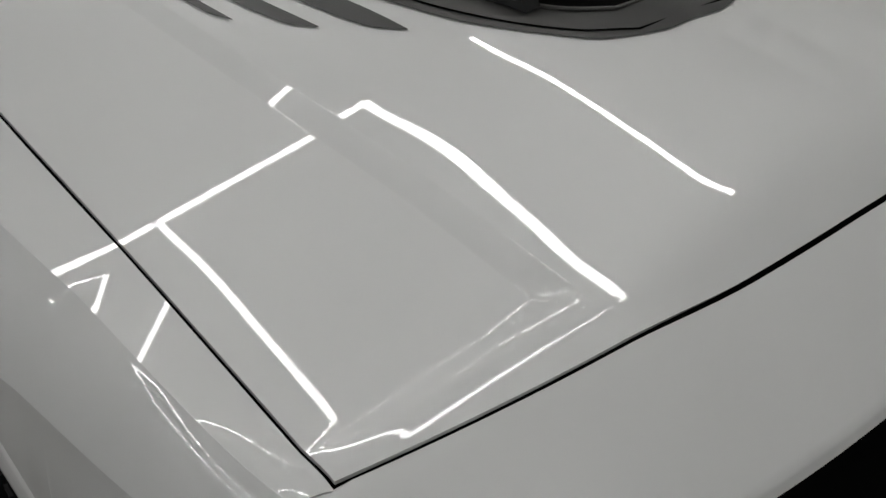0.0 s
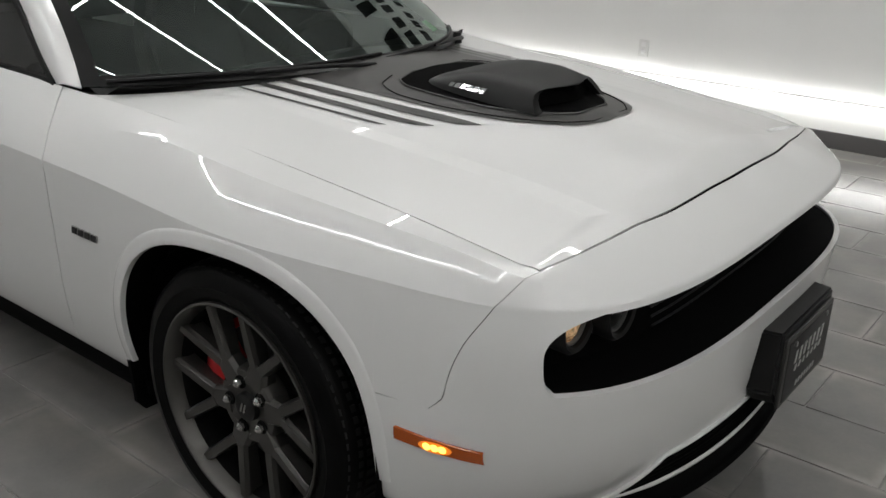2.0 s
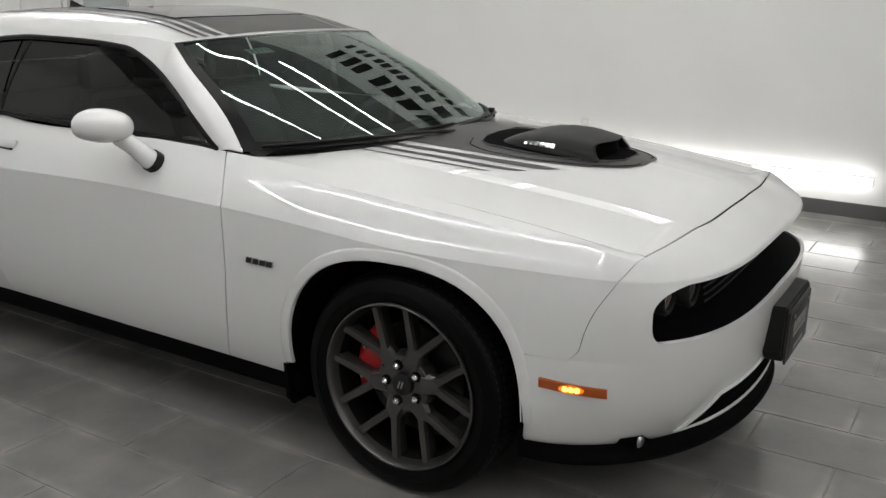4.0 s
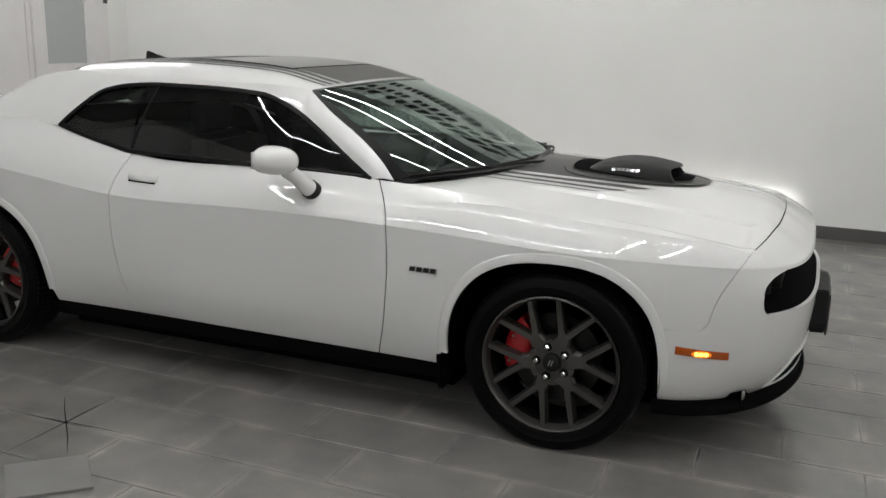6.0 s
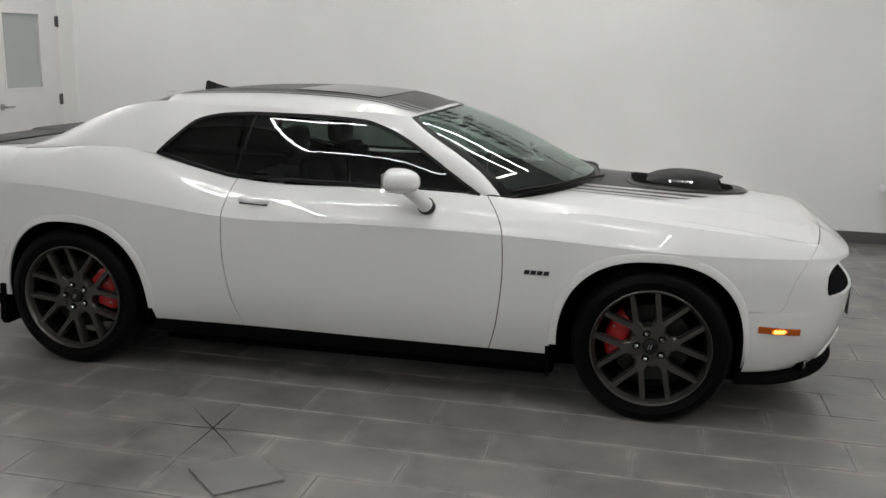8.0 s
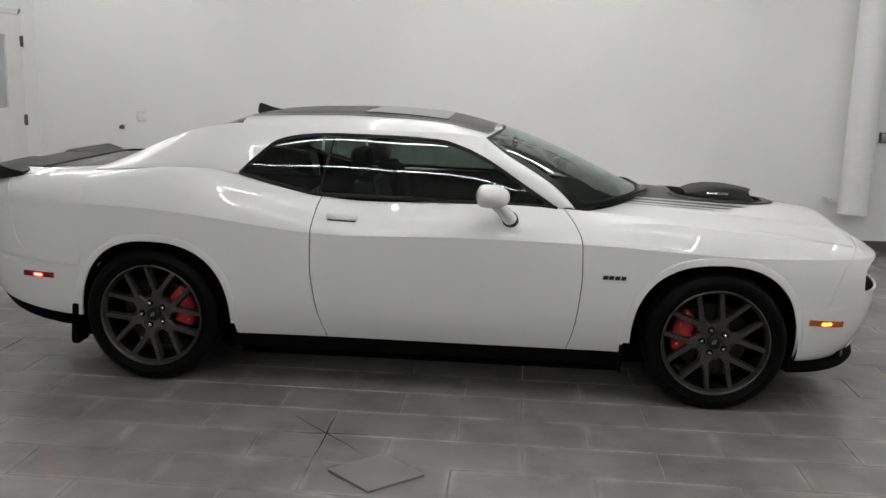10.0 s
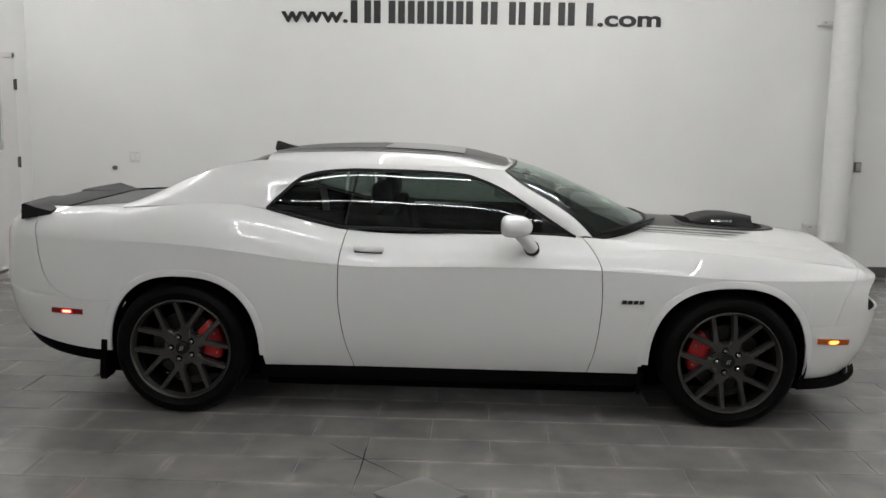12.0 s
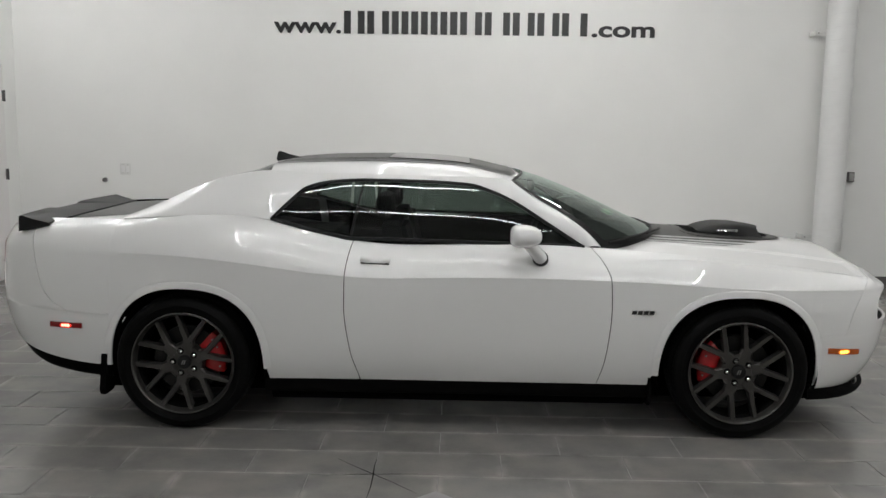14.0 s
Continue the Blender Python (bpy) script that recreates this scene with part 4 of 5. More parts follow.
for sd in (-1, 1):
    bm = bmesh.new()
    # Flat black patch on the bumper, for the shade in a small recess.
    add_grid(bm, lambda u, v: on_nose(sd * lerp(lerp(0.60, 0.665, v), lerp(0.70, 0.72, v), u), lerp(0.55, 1.05, v), 0.004), steps(0, 1, 6), steps(0, 1, 6))
    part("fog_recess_shade", bm, M_DARK, car, "flat black patch as the shade of a small recess")
    c = on_nose(sd * 0.655, 0.80, 0.006)
    part("fog_lamp", lathe(bmesh.new(), [(0.0001, 0.012), (0.018, 0.009), (0.025, 0.0)], c, "x", 20), M_STEEL, car, "small round lamp")

# grille opening: recessed dark screen, trim line and headlamps
bm = bmesh.new()


def recess(u, k):
    y = lerp(-0.80, 0.80, u)
    s, back = ((OPEN_LO - 0.02, 0.0), (OPEN_LO + 0.03, 0.13), (OPEN_HI - 0.03, 0.13), (OPEN_HI + 0.04, 0.0))[k]
    p = on_nose(y, s)
    return Vector((p.x - back - 0.012, y, p.z))


add_grid(bm, recess, steps(0, 1, 60), range(4))
grille = part("grille", bm, M_UNDER, car, "black recessed grille")
for r in range(7):
    bm = bmesh.new()
    pts = []
    for y in steps(-0.40, 0.40, 40):
        p0, p1 = recess((y + 0.8) / 1.6, 1), recess((y + 0.8) / 1.6, 2)
        pts.append(p0.lerp(p1, (r + 0.5) / 7) + Vector((0.006, 0, 0)))
    add_tube(bm, pts, 0.0028, 5)
    part("grille_bar", bm, M_BLACK, grille)
bm = bmesh.new()
loop = [(-0.36, 0.80), (0.36, 0.80), (0.38, 0.70), (0.36, 0.55), (-0.36, 0.55), (-0.38, 0.70), (-0.36, 0.80)]
pts = []
for i in range(len(loop) - 1):
    for t in steps(0, 1, 10)[:-1]:
        y, f = lerp(loop[i][0], loop[i + 1][0], t), lerp(loop[i][1], loop[i + 1][1], t)
        pts.append(recess((y + 0.8) / 1.6, 1).lerp(recess((y + 0.8) / 1.6, 2), f) + Vector((0.03, 0, 0)))
add_tube(bm, pts + [pts[0]], 0.0035, 6)
part("grille_trim", bm, M_STEEL, grille, "thin satin trim line")
for sd in (-1, 1):
    for y, r, back in ((0.672, 0.047, 0.102), (0.565, 0.047, 0.112)):
        p = on_nose(sd * y, 3.42)
        c = (p.x - back, sd * y, p.z + 0.002)
        lamp = part("headlamp", lathe(bmesh.new(), [(r + 0.012, -0.03), (r + 0.014, 0.022), (r + 0.008, 0.030), (r, 0.026), (r - 0.006, -0.02)], c, "x", 40), M_BLACK, car, "round headlamp in a black ring")
        part("halo", lathe(bmesh.new(), [(r - 0.001, 0.012), (r - 0.0025, 0.017), (r - 0.006, 0.017), (r - 0.008, 0.010)], c, "x", 40), M_HALO, lamp, "pale ring round the lamp")
        part("reflector", lathe(bmesh.new(), [(r - 0.006, 0.008), (r * 0.8, -0.012), (r * 0.5, -0.02), (0.0001, -0.022)], c, "x", 30), M_REFLECTOR if y > 0.6 else M_STEEL, lamp, "warm reflector with glints put into its colour" if y > 0.6 else "")
        part("projector", lathe(bmesh.new(), [(0.0001, 0.008), (0.014, 0.004), (0.024, -0.008), (0.027, -0.022)], c, "x", 24), M_LAMP if y > 0.6 else M_HEADGLASS, lamp)

# plate and its bracket
bm = bmesh.new()
YP = 0.058
extruded(bm, [(-0.20, 0.43), (-0.16, 0.388), (0.16, 0.388), (0.20, 0.43), (0.19, 0.585), (-0.19, 0.585)], lambda y, z, t: Vector((2.395 + t, YP + y * (1 - 1.2 * t), z)), 0.0, 0.062)
bmesh.ops.bevel(bm, geom=list(bm.edges), offset=0.006, segments=2, affect="EDGES")
plate = part("plate_bracket", bm, M_BLACK, car, "black plate bracket on the bumper", smooth=False)
part("plate_frame", box(2.456, 2.466, YP - 0.165, YP + 0.165, 0.385, 0.565, 0.004), M_MATTE, plate)
pl = part("plate", box(2.464, 2.468, YP - 0.150, YP + 0.150, 0.398, 0.552, 0.002), M_SIGN, plate, "dark dealer plate with white bars")
for z0, z1, w in ((0.484, 0.516, 0.108), (0.462, 0.476, 0.100), (0.410, 0.424, 0.070)):
    n = 7
    for k in range(n):
        a = YP - w + 2 * w * k / n
        part("plate_bar", extruded(bmesh.new(), [(a + 0.004, z0), (a + 1.1 * w / n, z0), (a + 1.5 * w / n, z1), (a + 0.4 * w / n + 0.004, z1)], lambda y, z, t: Vector((t, y, z)), 2.467, 2.4695), M_PLATE, pl, smooth=False)
for y in (-0.11, 0.11):
    part("plate_screw", add_cyl(bmesh.new(), (2.466, YP + y, 0.54), (2.471, YP + y, 0.54), 0.007, seg=12), M_STEEL, plate)


# side markers
def marker(x0, x1, z0, z1, drop, side, lens, glow, lit, name, label):
    bm = bmesh.new()

    def pl(x, z, out):
        tx = x if X_TAIL <= x <= X_NOSE else None
        s = level(1.84 if x > 0 else -1.86, z)
        p = body(turned(x, s), s, side) if tx is None else body(x, s, side)
        return Vector((x, p.y + side * out, z))
    n = 10
    rows = [[0, 0.001], [0.06, 0.006], [0.5, 0.007], [0.94, 0.006], [1, 0.001]]
    add_grid(bm, lambda u, k: pl(lerp(x0, x1, u), lerp(lerp(z0, z0 - drop, u), lerp(z1, z1 - drop, u), rows[k][0]), rows[k][1]), steps(0, 1, n), range(5))
    ob = part(name, bm, lens, car, label)
    xm, zm = lerp(x0, x1, 0.5), lerp(z0, z1, 0.5) - drop * 0.5

    def spot(dx, rx, rz, out):
        bm = bmesh.new()
        rim = [bm.verts.new(pl(xm + dx + rx * math.cos(a), zm + rz * math.sin(a), out)) for a in steps(0, 2 * math.pi * 15 / 16, 15)]
        mid = bm.verts.new(pl(xm + dx, zm, out + 0.0006))
        for k in range(16):
            bm.faces.new((rim[k], rim[(k + 1) % 16], mid))
        return bm
    part("lens_glow", spot(0.0, 0.036, (z1 - z0) * 0.43, 0.0082), glow, ob, "lit middle of the lens")
    for dx in (-0.0165, 0.0, 0.0165):
        part("diode", spot(dx, 0.0085, (z1 - z0) * 0.27, 0.0094), lit, ob, "glowing diode behind the lens")


for sd in (-1, 1):
    marker(1.938, 2.125, 0.466, 0.498, 0.014, sd, M_AMBER, M_AMBER_GLOW, M_AMBER_LIT, "side_marker", "lit amber side marker")
    marker(-2.21, -2.02, 0.532, 0.562, 0.0, sd, M_REDLENS, M_RED_GLOW, M_RED_LIT, "side_marker", "lit red side marker")


# fender badge: plain dark bars with bright edges
for sd in (-1, 1):
    badge = None
    for k in range(4):
        x0 = 0.885 + 0.030 * k
        y = abs(body(x0, level(x0, 0.684)).y)
        bm = bmesh.new()
        extruded(bm, [(x0, 0.674), (x0 + 0.026, 0.674), (x0 + 0.031, 0.695), (x0 + 0.005, 0.695)], lambda a, b, t: Vector((a, sd * (y + t), b)), -0.004, 0.004)
        b = part("badge", bm, M_STEEL, badge or car, "small dark badge with chrome edge" if badge is None else "", smooth=False)
        bm = bmesh.new()
        extruded(bm, [(x0 + 0.0022, 0.6755), (x0 + 0.0248, 0.6755), (x0 + 0.0288, 0.6935), (x0 + 0.0062, 0.6935)], lambda a, b2, t: Vector((a, sd * (y + t), b2)), 0.002, 0.0052)
        part("badge_face", bm, M_SIGN, badge or b, smooth=False)
        badge = badge or b


# door handles
def handle(side):
    x0, x1, zc = -0.535, -0.375, 0.932
    bm = bmesh.new()

    def cup(u, v):
        x, z = lerp(x0 - 0.004, x1 + 0.004, u), lerp(zc - 0.024, zc + 0.022, v)
        p = body(x, level(x, z), side)
        return Vector((x, p.y + side * 0.0012, z))
    add_grid(bm, cup, steps(0, 1, 8), steps(0, 1, 5))
    h = part("door_handle_cup", bm, M_PAINT, car)
    bm = bmesh.new()
    n = 12
    y_at = [abs(body(lerp(x0, x1, i / n), level(lerp(x0, x1, i / n), zc)).y) for i in range(n + 1)]
    prof = [(-0.013, 0.004), (-0.0125, 0.019), (-0.006, 0.022), (0.012, 0.017), (0.024, 0.003), (0.012, -0.004)]

    def bar(u, k):
        i = round(u * n)
        f = min(1.0, 0.25 + 3.2 * min(u, 1 - u)) ** 0.5
        dz, out = prof[k % 6]
        return Vector((lerp(x0, x1, u), side * (y_at[i] + out * f), zc + dz * (0.7 + 0.3 * f) - 0.006 * u))
    add_grid(bm, bar, steps(0, 1, n), range(7))
    part("door_handle", bm, M_PAINT, car, "white door handle")
    # Black strip laid under the handle as the shade of its gap.
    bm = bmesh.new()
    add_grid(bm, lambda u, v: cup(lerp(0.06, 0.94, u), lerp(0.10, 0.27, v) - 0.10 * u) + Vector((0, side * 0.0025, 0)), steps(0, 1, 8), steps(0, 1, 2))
    part("handle_shade", bm, M_BLACK, h)


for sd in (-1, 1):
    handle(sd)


# outside mirrors
def mirror(side):
    m = bmesh.new()
    c = Vector((0.305, side * 1.00, 1.08))
    rows = []
    n, k = 20, 28
    for i in range(n + 1):
        t = math.pi * i / n
        ring = []
        for j in range(k):
            a = 2 * math.pi * j / k
            ex = math.cos(t)
            r = math.sin(t)
            y = ex * 0.104
            fx, fz = math.cos(a) * r, math.sin(a) * r
            px = 0.100 * (abs(fx) ** 0.9) * math.copysign(1, fx) if fx > 0 else 0.066 * math.copysign(abs(fx) ** 0.55, fx)
            pz = (0.062 if fz > 0 else 0.056) * math.copysign(abs(fz) ** 0.85, fz)
            ring.append(m.verts.new(c + Vector((px, side * y, pz + 0.006 * ex))))
        rows.append(ring)
    for i in range(n):
        for j in range(k):
            jj = (j + 1) % k
            m.faces.new((rows[i][j], rows[i][jj], rows[i + 1][jj], rows[i + 1][j]))
    bmesh.ops.remove_doubles(m, verts=m.verts, dist=0.0005)
    cap = part("mirror", m, M_PAINT, car, "white outside mirror cap")
    bm = bmesh.new()
    add_grid(bm, lambda u, v: c + Vector((-0.0655, side * lerp(-0.062, 0.062, u), lerp(-0.032, 0.036, v))), (0, 1), (0, 1))
    part("mirror_glass", bm, M_CHROME, cap)
    bm = bmesh.new()
    pts = [c + Vector((0.03, -side * 0.04, -0.035)), c + Vector((0.065, -side * 0.075, -0.075)), c + Vector((0.10, -side * 0.105, -0.118)), c + Vector((0.105, -side * 0.118, -0.130))]
    add_tube(bm, pts, [0.034, 0.032, 0.036, 0.037], 18)
    part("mirror_stalk", bm, M_PAINT, cap)
    bm = bmesh.new()
    add_tube(bm, [pts[2] + Vector((0.002, -side * 0.004, -0.003)), pts[3] + Vector((0.002, -side * 0.014, -0.008))], 0.041, 18)
    part("mirror_gasket", bm, M_BLACK, cap, "black gasket under the mirror")


for sd in (-1, 1):
    mirror(sd)


# hood film: centre band and three tapering stripes a side
def hood_film(name, edges, xs, mat, lift, parent, label=""):
    bm = bmesh.new()
    add_grid(bm, lambda x, u: (lambda y: Vector((x, y, hood_z(x, y) + lift)))(lerp(*edges(x), u)), xs, steps(0, 1, 12))
    return part(name, bm, mat, parent, label)


RING = ([1.02, 1.22, 1.39, 1.49, 1.58, 1.68, 1.74, 1.79, 1.85, 1.89, 1.912, 1.926], [0.322, 0.312, 0.302, 0.294, 0.284, 0.260, 0.240, 0.214, 0.174, 0.142, 0.100, 0.055])
hood_ob = bpy.data.objects["hood"]
YS = 0.0
band_xs = steps(1.02, 1.85, 40) + steps(1.85, 1.926, 16)[1:]


def band_edges(x):
    w = curve_at(*RING, x)
    return YS - w, YS + w


film = hood_film("hood_band", band_edges, band_xs, M_MATTE, 0.0022, car, "matte black film round the hood scoop")
for sd in (-1, 1):
    for near, far in (
            (([1.05, 1.242, 1.479, 1.65, 1.714], [0.356, 0.342, 0.321, 0.300, 0.296]), ([1.05, 1.24, 1.511, 1.665, 1.715], [0.382, 0.372, 0.356, 0.331, 0.298])),
            (([1.05, 1.298, 1.456, 1.627], [0.416, 0.400, 0.391, 0.372]), ([1.05, 1.321, 1.478, 1.59, 1.628], [0.438, 0.424, 0.416, 0.398, 0.374])),
            (([1.05, 1.342, 1.531], [0.476, 0.454, 0.441]), ([1.05, 1.354, 1.49, 1.532], [0.486, 0.465, 0.456, 0.442]))):
        def stripe(x):
            return YS + sd * curve_at(*near, x), YS + sd * curve_at(*far, x)
        hood_film("hood_stripe", stripe, steps(hood_rear_x(near[1][0]) + 0.004, near[0][-1], 40), M_MATTE, 0.002, car, "matte black tapering stripe")

# scoop through the hood
WELL = ([1.325, 1.333, 1.37, 1.405, 1.50, 1.60, 1.662, 1.721, 1.77, 1.82, 1.852], [0.105, 0.162, 0.196, 0.210, 0.214, 0.209, 0.199, 0.180, 0.152, 0.116, 0.070])
bm = bmesh.new()


def well(x, u):
    w = curve_at(*WELL, x)
    y = YS + lerp(-w, w, u)
    return Vector((x, y, hood_z(x, y) + 0.0042))


# Black sheet just above the hood, for shade in the gap round it.
add_grid(bm, well, steps(1.325, 1.852, 40), steps(0, 1, 10))
part("well_shade", bm, M_DARK, car, "flat black sheet as the shaded gap round the scoop")
bm = bmesh.new()
rim_pts = [Vector((x, YS - curve_at(*WELL, x), 0)) for x in steps(1.325, 1.852, 30)] + [Vector((x, YS + curve_at(*WELL, x), 0)) for x in steps(1.852, 1.325, 30)]
add_tube(bm, [Vector((p.x, p.y, hood_z(p.x, p.y) + 0.004)) for p in rim_pts + rim_pts[:1]], 0.0032, 8)
part("scoop_bezel", bm, M_MATTE, car, "matte black bezel round the scoop")
bm = bmesh.new()
RING_IN = [(x, curve_at([1.30, 1.331, 1.439, 1.537, 1.669, 1.757, 1.86, 1.905], [0.16, 0.234, 0.272, 0.270, 0.244, 0.212, 0.147, 0.085], x)) for x in steps(1.3, 1.905, 50)]
line = [Vector((x, YS - w, hood_z(x, w) + 0.003)) for x, w in RING_IN] + [Vector((x, YS + w, hood_z(x, w) + 0.003)) for x, w in RING_IN[::-1]]
add_tube(bm, line, 0.0016, 5)
part("bezel_groove", bm, M_DARK, car)
SC_W = ([1.385, 1.40, 1.44, 1.50, 1.58, 1.68, 1.81], [0.062, 0.119, 0.158, 0.177, 0.186, 0.184, 0.168])
SC_T = ([1.385, 1.40, 1.44, 1.50, 1.58, 1.66, 1.76, 1.81], [1.010, 1.024, 1.044, 1.060, 1.069, 1.068, 1.058, 1.049])
SC_P = [(-1.0, 0.0), (-0.985, 0.25), (-0.93, 0.55), (-0.84, 0.80), (-0.74, 0.93), (-0.60, 0.985), (-0.3, 1.0)]
SC_P = SC_P + [(0.0, 1.005)] + [(-a, b) for a, b in SC_P[::-1]]


def scoop(x, k, shrink=1.0):
    w, top = curve_at(*SC_W, x), curve_at(*SC_T, x)
    base = hood_z(x, 0) - 0.005
    a, b = SC_P[k]
    f = smooth01((x - 1.50) / 0.31)
    xx = x + f * (0.052 * (1 - b) - 0.060 * abs(a) ** 1.6 - 0.012)
    return Vector((xx, YS + a * w * shrink, base + 0.004 * (1 - shrink) * 10 + b * (top - base) * (shrink if shrink < 1 else 1)))


bm = bmesh.new()
rows = add_grid(bm, scoop, steps(1.385, 1.81, 36), range(len(SC_P)))
inner = [bm.verts.new(scoop(1.81, k, 0.86) + Vector((0.002, 0, 0))) for k in range(len(SC_P))]
deep = [bm.verts.new(scoop(1.81, k, 0.80) + Vector((-0.14, 0, 0))) for k in range(len(SC_P))]
for ra, rb in ((rows[-1], inner), (inner, deep)):
    for k in range(len(SC_P) - 1):
        bm.faces.new((ra[k], ra[k + 1], rb[k + 1], rb[k]))
sc = part("hood_scoop", bm, M_BLACK, car, "black hood scoop with a front mouth", angle=50)
bm = bmesh.new()


def mouth(k, v):
    p = scoop(1.81, k, 0.90) + Vector((-0.022, 0, 0))
    return Vector((p.x + 0.02 * v, p.y, lerp(p.z, hood_z(p.x, p.y) + 0.006, v)))


# Black curtain across the mouth, put in for the shade inside it.
add_grid(bm, mouth, range(len(SC_P)), steps(0, 1, 3))
part("mouth_shade", bm, M_DARK, sc)
bm = bmesh.new()
bm.faces.new([bm.verts.new((x, YS + y, 0.99)) for x, y in ((1.55, -0.13), (1.70, -0.13), (1.79, 0), (1.70, 0.13), (1.55, 0.13))])
part("scoop_floor", bm, M_DARK, sc)
for sd in (-1, 1):
    first = None
    for k in range(6):
        x0 = 1.515 + 0.0205 * k
        bm = bmesh.new()

        def face(u, v):
            x = x0 + 0.0165 * u + 0.006 * v
            w, top = curve_at(*SC_W, x), curve_at(*SC_T, x)
            base = hood_z(x, 0) - 0.005
            b = lerp(0.30, 0.52, v)
            a = curve_at([0, 0.25, 0.55, 0.80, 0.93], [1.0, 0.985, 0.93, 0.84, 0.74], b)
            return Vector((x, YS + sd * (a * w + 0.003), base + b * (top - base) + 0.001))
        add_grid(bm, face, steps(0, 1, 2), steps(0, 1, 2))
        f = part("scoop_badge", bm, M_CHROME, first or sc, "small bright badge of slanted bars" if first is None else "", smooth=False)
        skin(f, 0.003)
        first = first or f

# roof film: centre band, sunroof and stripes
roof_ob = bpy.data.objects["roof"]


def roof_film(name, ya, yb, xs, lift, mat, label="", rear=None):
    bm = bmesh.new()
    add_grid(bm, lambda x, u: (lambda y: Vector((x, y, roof_z(x, y) + lift)))(lerp(ya, yb, u)), xs, steps(0, 1, 10))
    return part(name, bm, mat, car, label)


def roof_front(y):
    q = y / 0.615
    return 0.262 + 0.075 * (1 - q * q) - 0.012


roof_film("roof_band", -0.36, 0.36, steps(-1.04, roof_front(0.36), 50), 0.0025, M_MATTE, "matte black band along the roof")
for sd in (-1, 1):
    for y0, y1 in ((0.385, 0.425), (0.448, 0.475), (0.497, 0.512)):
        roof_film("roof_stripe", sd * y0, sd * y1, steps(-1.03, roof_front(y1), 50), 0.0025, M_MATTE, "matte black roof stripe")
M_SUN = material("sunroof_glass", (0.006, 0.006, 0.007), 0.05, spec=0.6)
bm = bmesh.new()
add_grid(bm, lambda x, y: Vector((x, y, roof_z(x, y) + 0.0065)), steps(-0.42, 0.04, 16), steps(-0.40, 0.40, 16))
skin(part("sunroof", bm, M_SUN, car, "black glass sunroof panel"), 0.006)
bm = bmesh.new()
rows = []
for u in steps(0, 1, 16):
    x = lerp(-1.13, -0.985, u)
    h = curve_at([-1.13, -1.122, -1.112, -1.07, -1.03, -0.985], [0.012, 0.052, 0.058, 0.034, 0.018, 0.003], x)
    w = 0.026 * math.sin(math.pi * min(max(0.06 + 0.9 * u, 0), 1)) ** 0.6
    rows.append([bm.verts.new((x - 0.012 * f if u < 0.3 else x, s * w * (1 - f) ** 1.6 + s * 0.0025 * (1 - f * 0.8), roof_z(x, 0) + h * f)) for s, f in ((-1, 0), (-1, 0.25), (-1, 0.6), (-1, 1), (1, 1), (1, 0.6), (1, 0.25), (1, 0))])
for i in range(16):
    for k in range(7):
        bm.faces.new((rows[i][k], rows[i + 1][k], rows[i + 1][k + 1], rows[i][k + 1]))
bm.faces.new(rows[0])
bm.faces.new(rows[-1][::-1])
part("antenna_fin", bm, M_BLACK, car, "black shark-fin antenna on the roof")

# rear spoiler: a thin blade lifting towards its tail, its outer thirds a step higher
bm = bmesh.new()


def blade(u, k):
    y = lerp(-0.702, 0.702, u)
    a = abs(y) / 0.702
    x_lead, x_tail = -2.165 - 0.085 * a ** 2.2, -2.475 + 0.06 * a ** 2
    base_lead, base_tail = deck_z(x_lead, y), deck_z(x_tail, y)
    top = 1.100 + 0.012 * smooth01((abs(y) - 0.19) / 0.03) + 0.006 * a
    x, z = ((x_lead, base_lead - 0.006), (x_lead - 0.004, base_lead + 0.011), (lerp(x_lead, x_tail, 0.12), base_lead + 0.0145),
            (lerp(x_lead, x_tail, 0.55), lerp(base_lead + 0.014, top, 0.46)), (x_tail + 0.012, top), (x_tail, top - 0.006), (x_tail - 0.004, base_tail - 0.022))[k]
    return Vector((x, y, z))


rows = add_grid(bm, blade, steps(0, 1, 72), range(7))
bm.faces.new(rows[0])
bm.faces.new(rows[-1][::-1])
part("rear_spoiler", bm, M_BLACK, car, "black rear spoiler blade")
# rear valance and lamps
bm = bmesh.new()
for sd in (-1, 1):
    add_grid(bm, lambda u, v: body(lerp(-1.88, -2.86, u), lerp(0.05, 1.43, v), sd, 0.008), steps(0, 1, 30), steps(0, 1, 6))
bmesh.ops.remove_doubles(bm, verts=bm.verts, dist=0.0004)
part("rear_valance", bm, M_UNDER, car, "black lower rear valance")
bm = bmesh.new()
add_grid(bm, lambda u, v: body(lerp(-2.50, -2.86, u), lerp(3.55, 4.25, v), -1) + Vector((-0.004, 0, 0)), steps(0, 1, 16), steps(0, 1, 5))
add_grid(bm, lambda u, v: body(lerp(-2.50, -2.86, u), lerp(3.55, 4.25, v), 1) + Vector((-0.004, 0, 0)), steps(0, 1, 16), steps(0, 1, 5))
part("tail_lamp", bm, M_REDLENS, car, "red tail lamp across the rear")

# cowl, wipers
bm = bmesh.new()
add_grid(bm, lambda q, v: screen_place(q, 0.02).lerp(Vector((hood_rear_x(q * 0.76) + 0.02, q * 0.755, hood_z(hood_rear_x(q * 0.76), q * 0.755) - 0.012)), v) - Vector((0, 0, 0.008 * math.sin(v * math.pi))), steps(-0.99, 0.99, 40), steps(0, 1, 6))
part("cowl", bm, M_BLACK, car, "black plastic cowl under the windscreen")


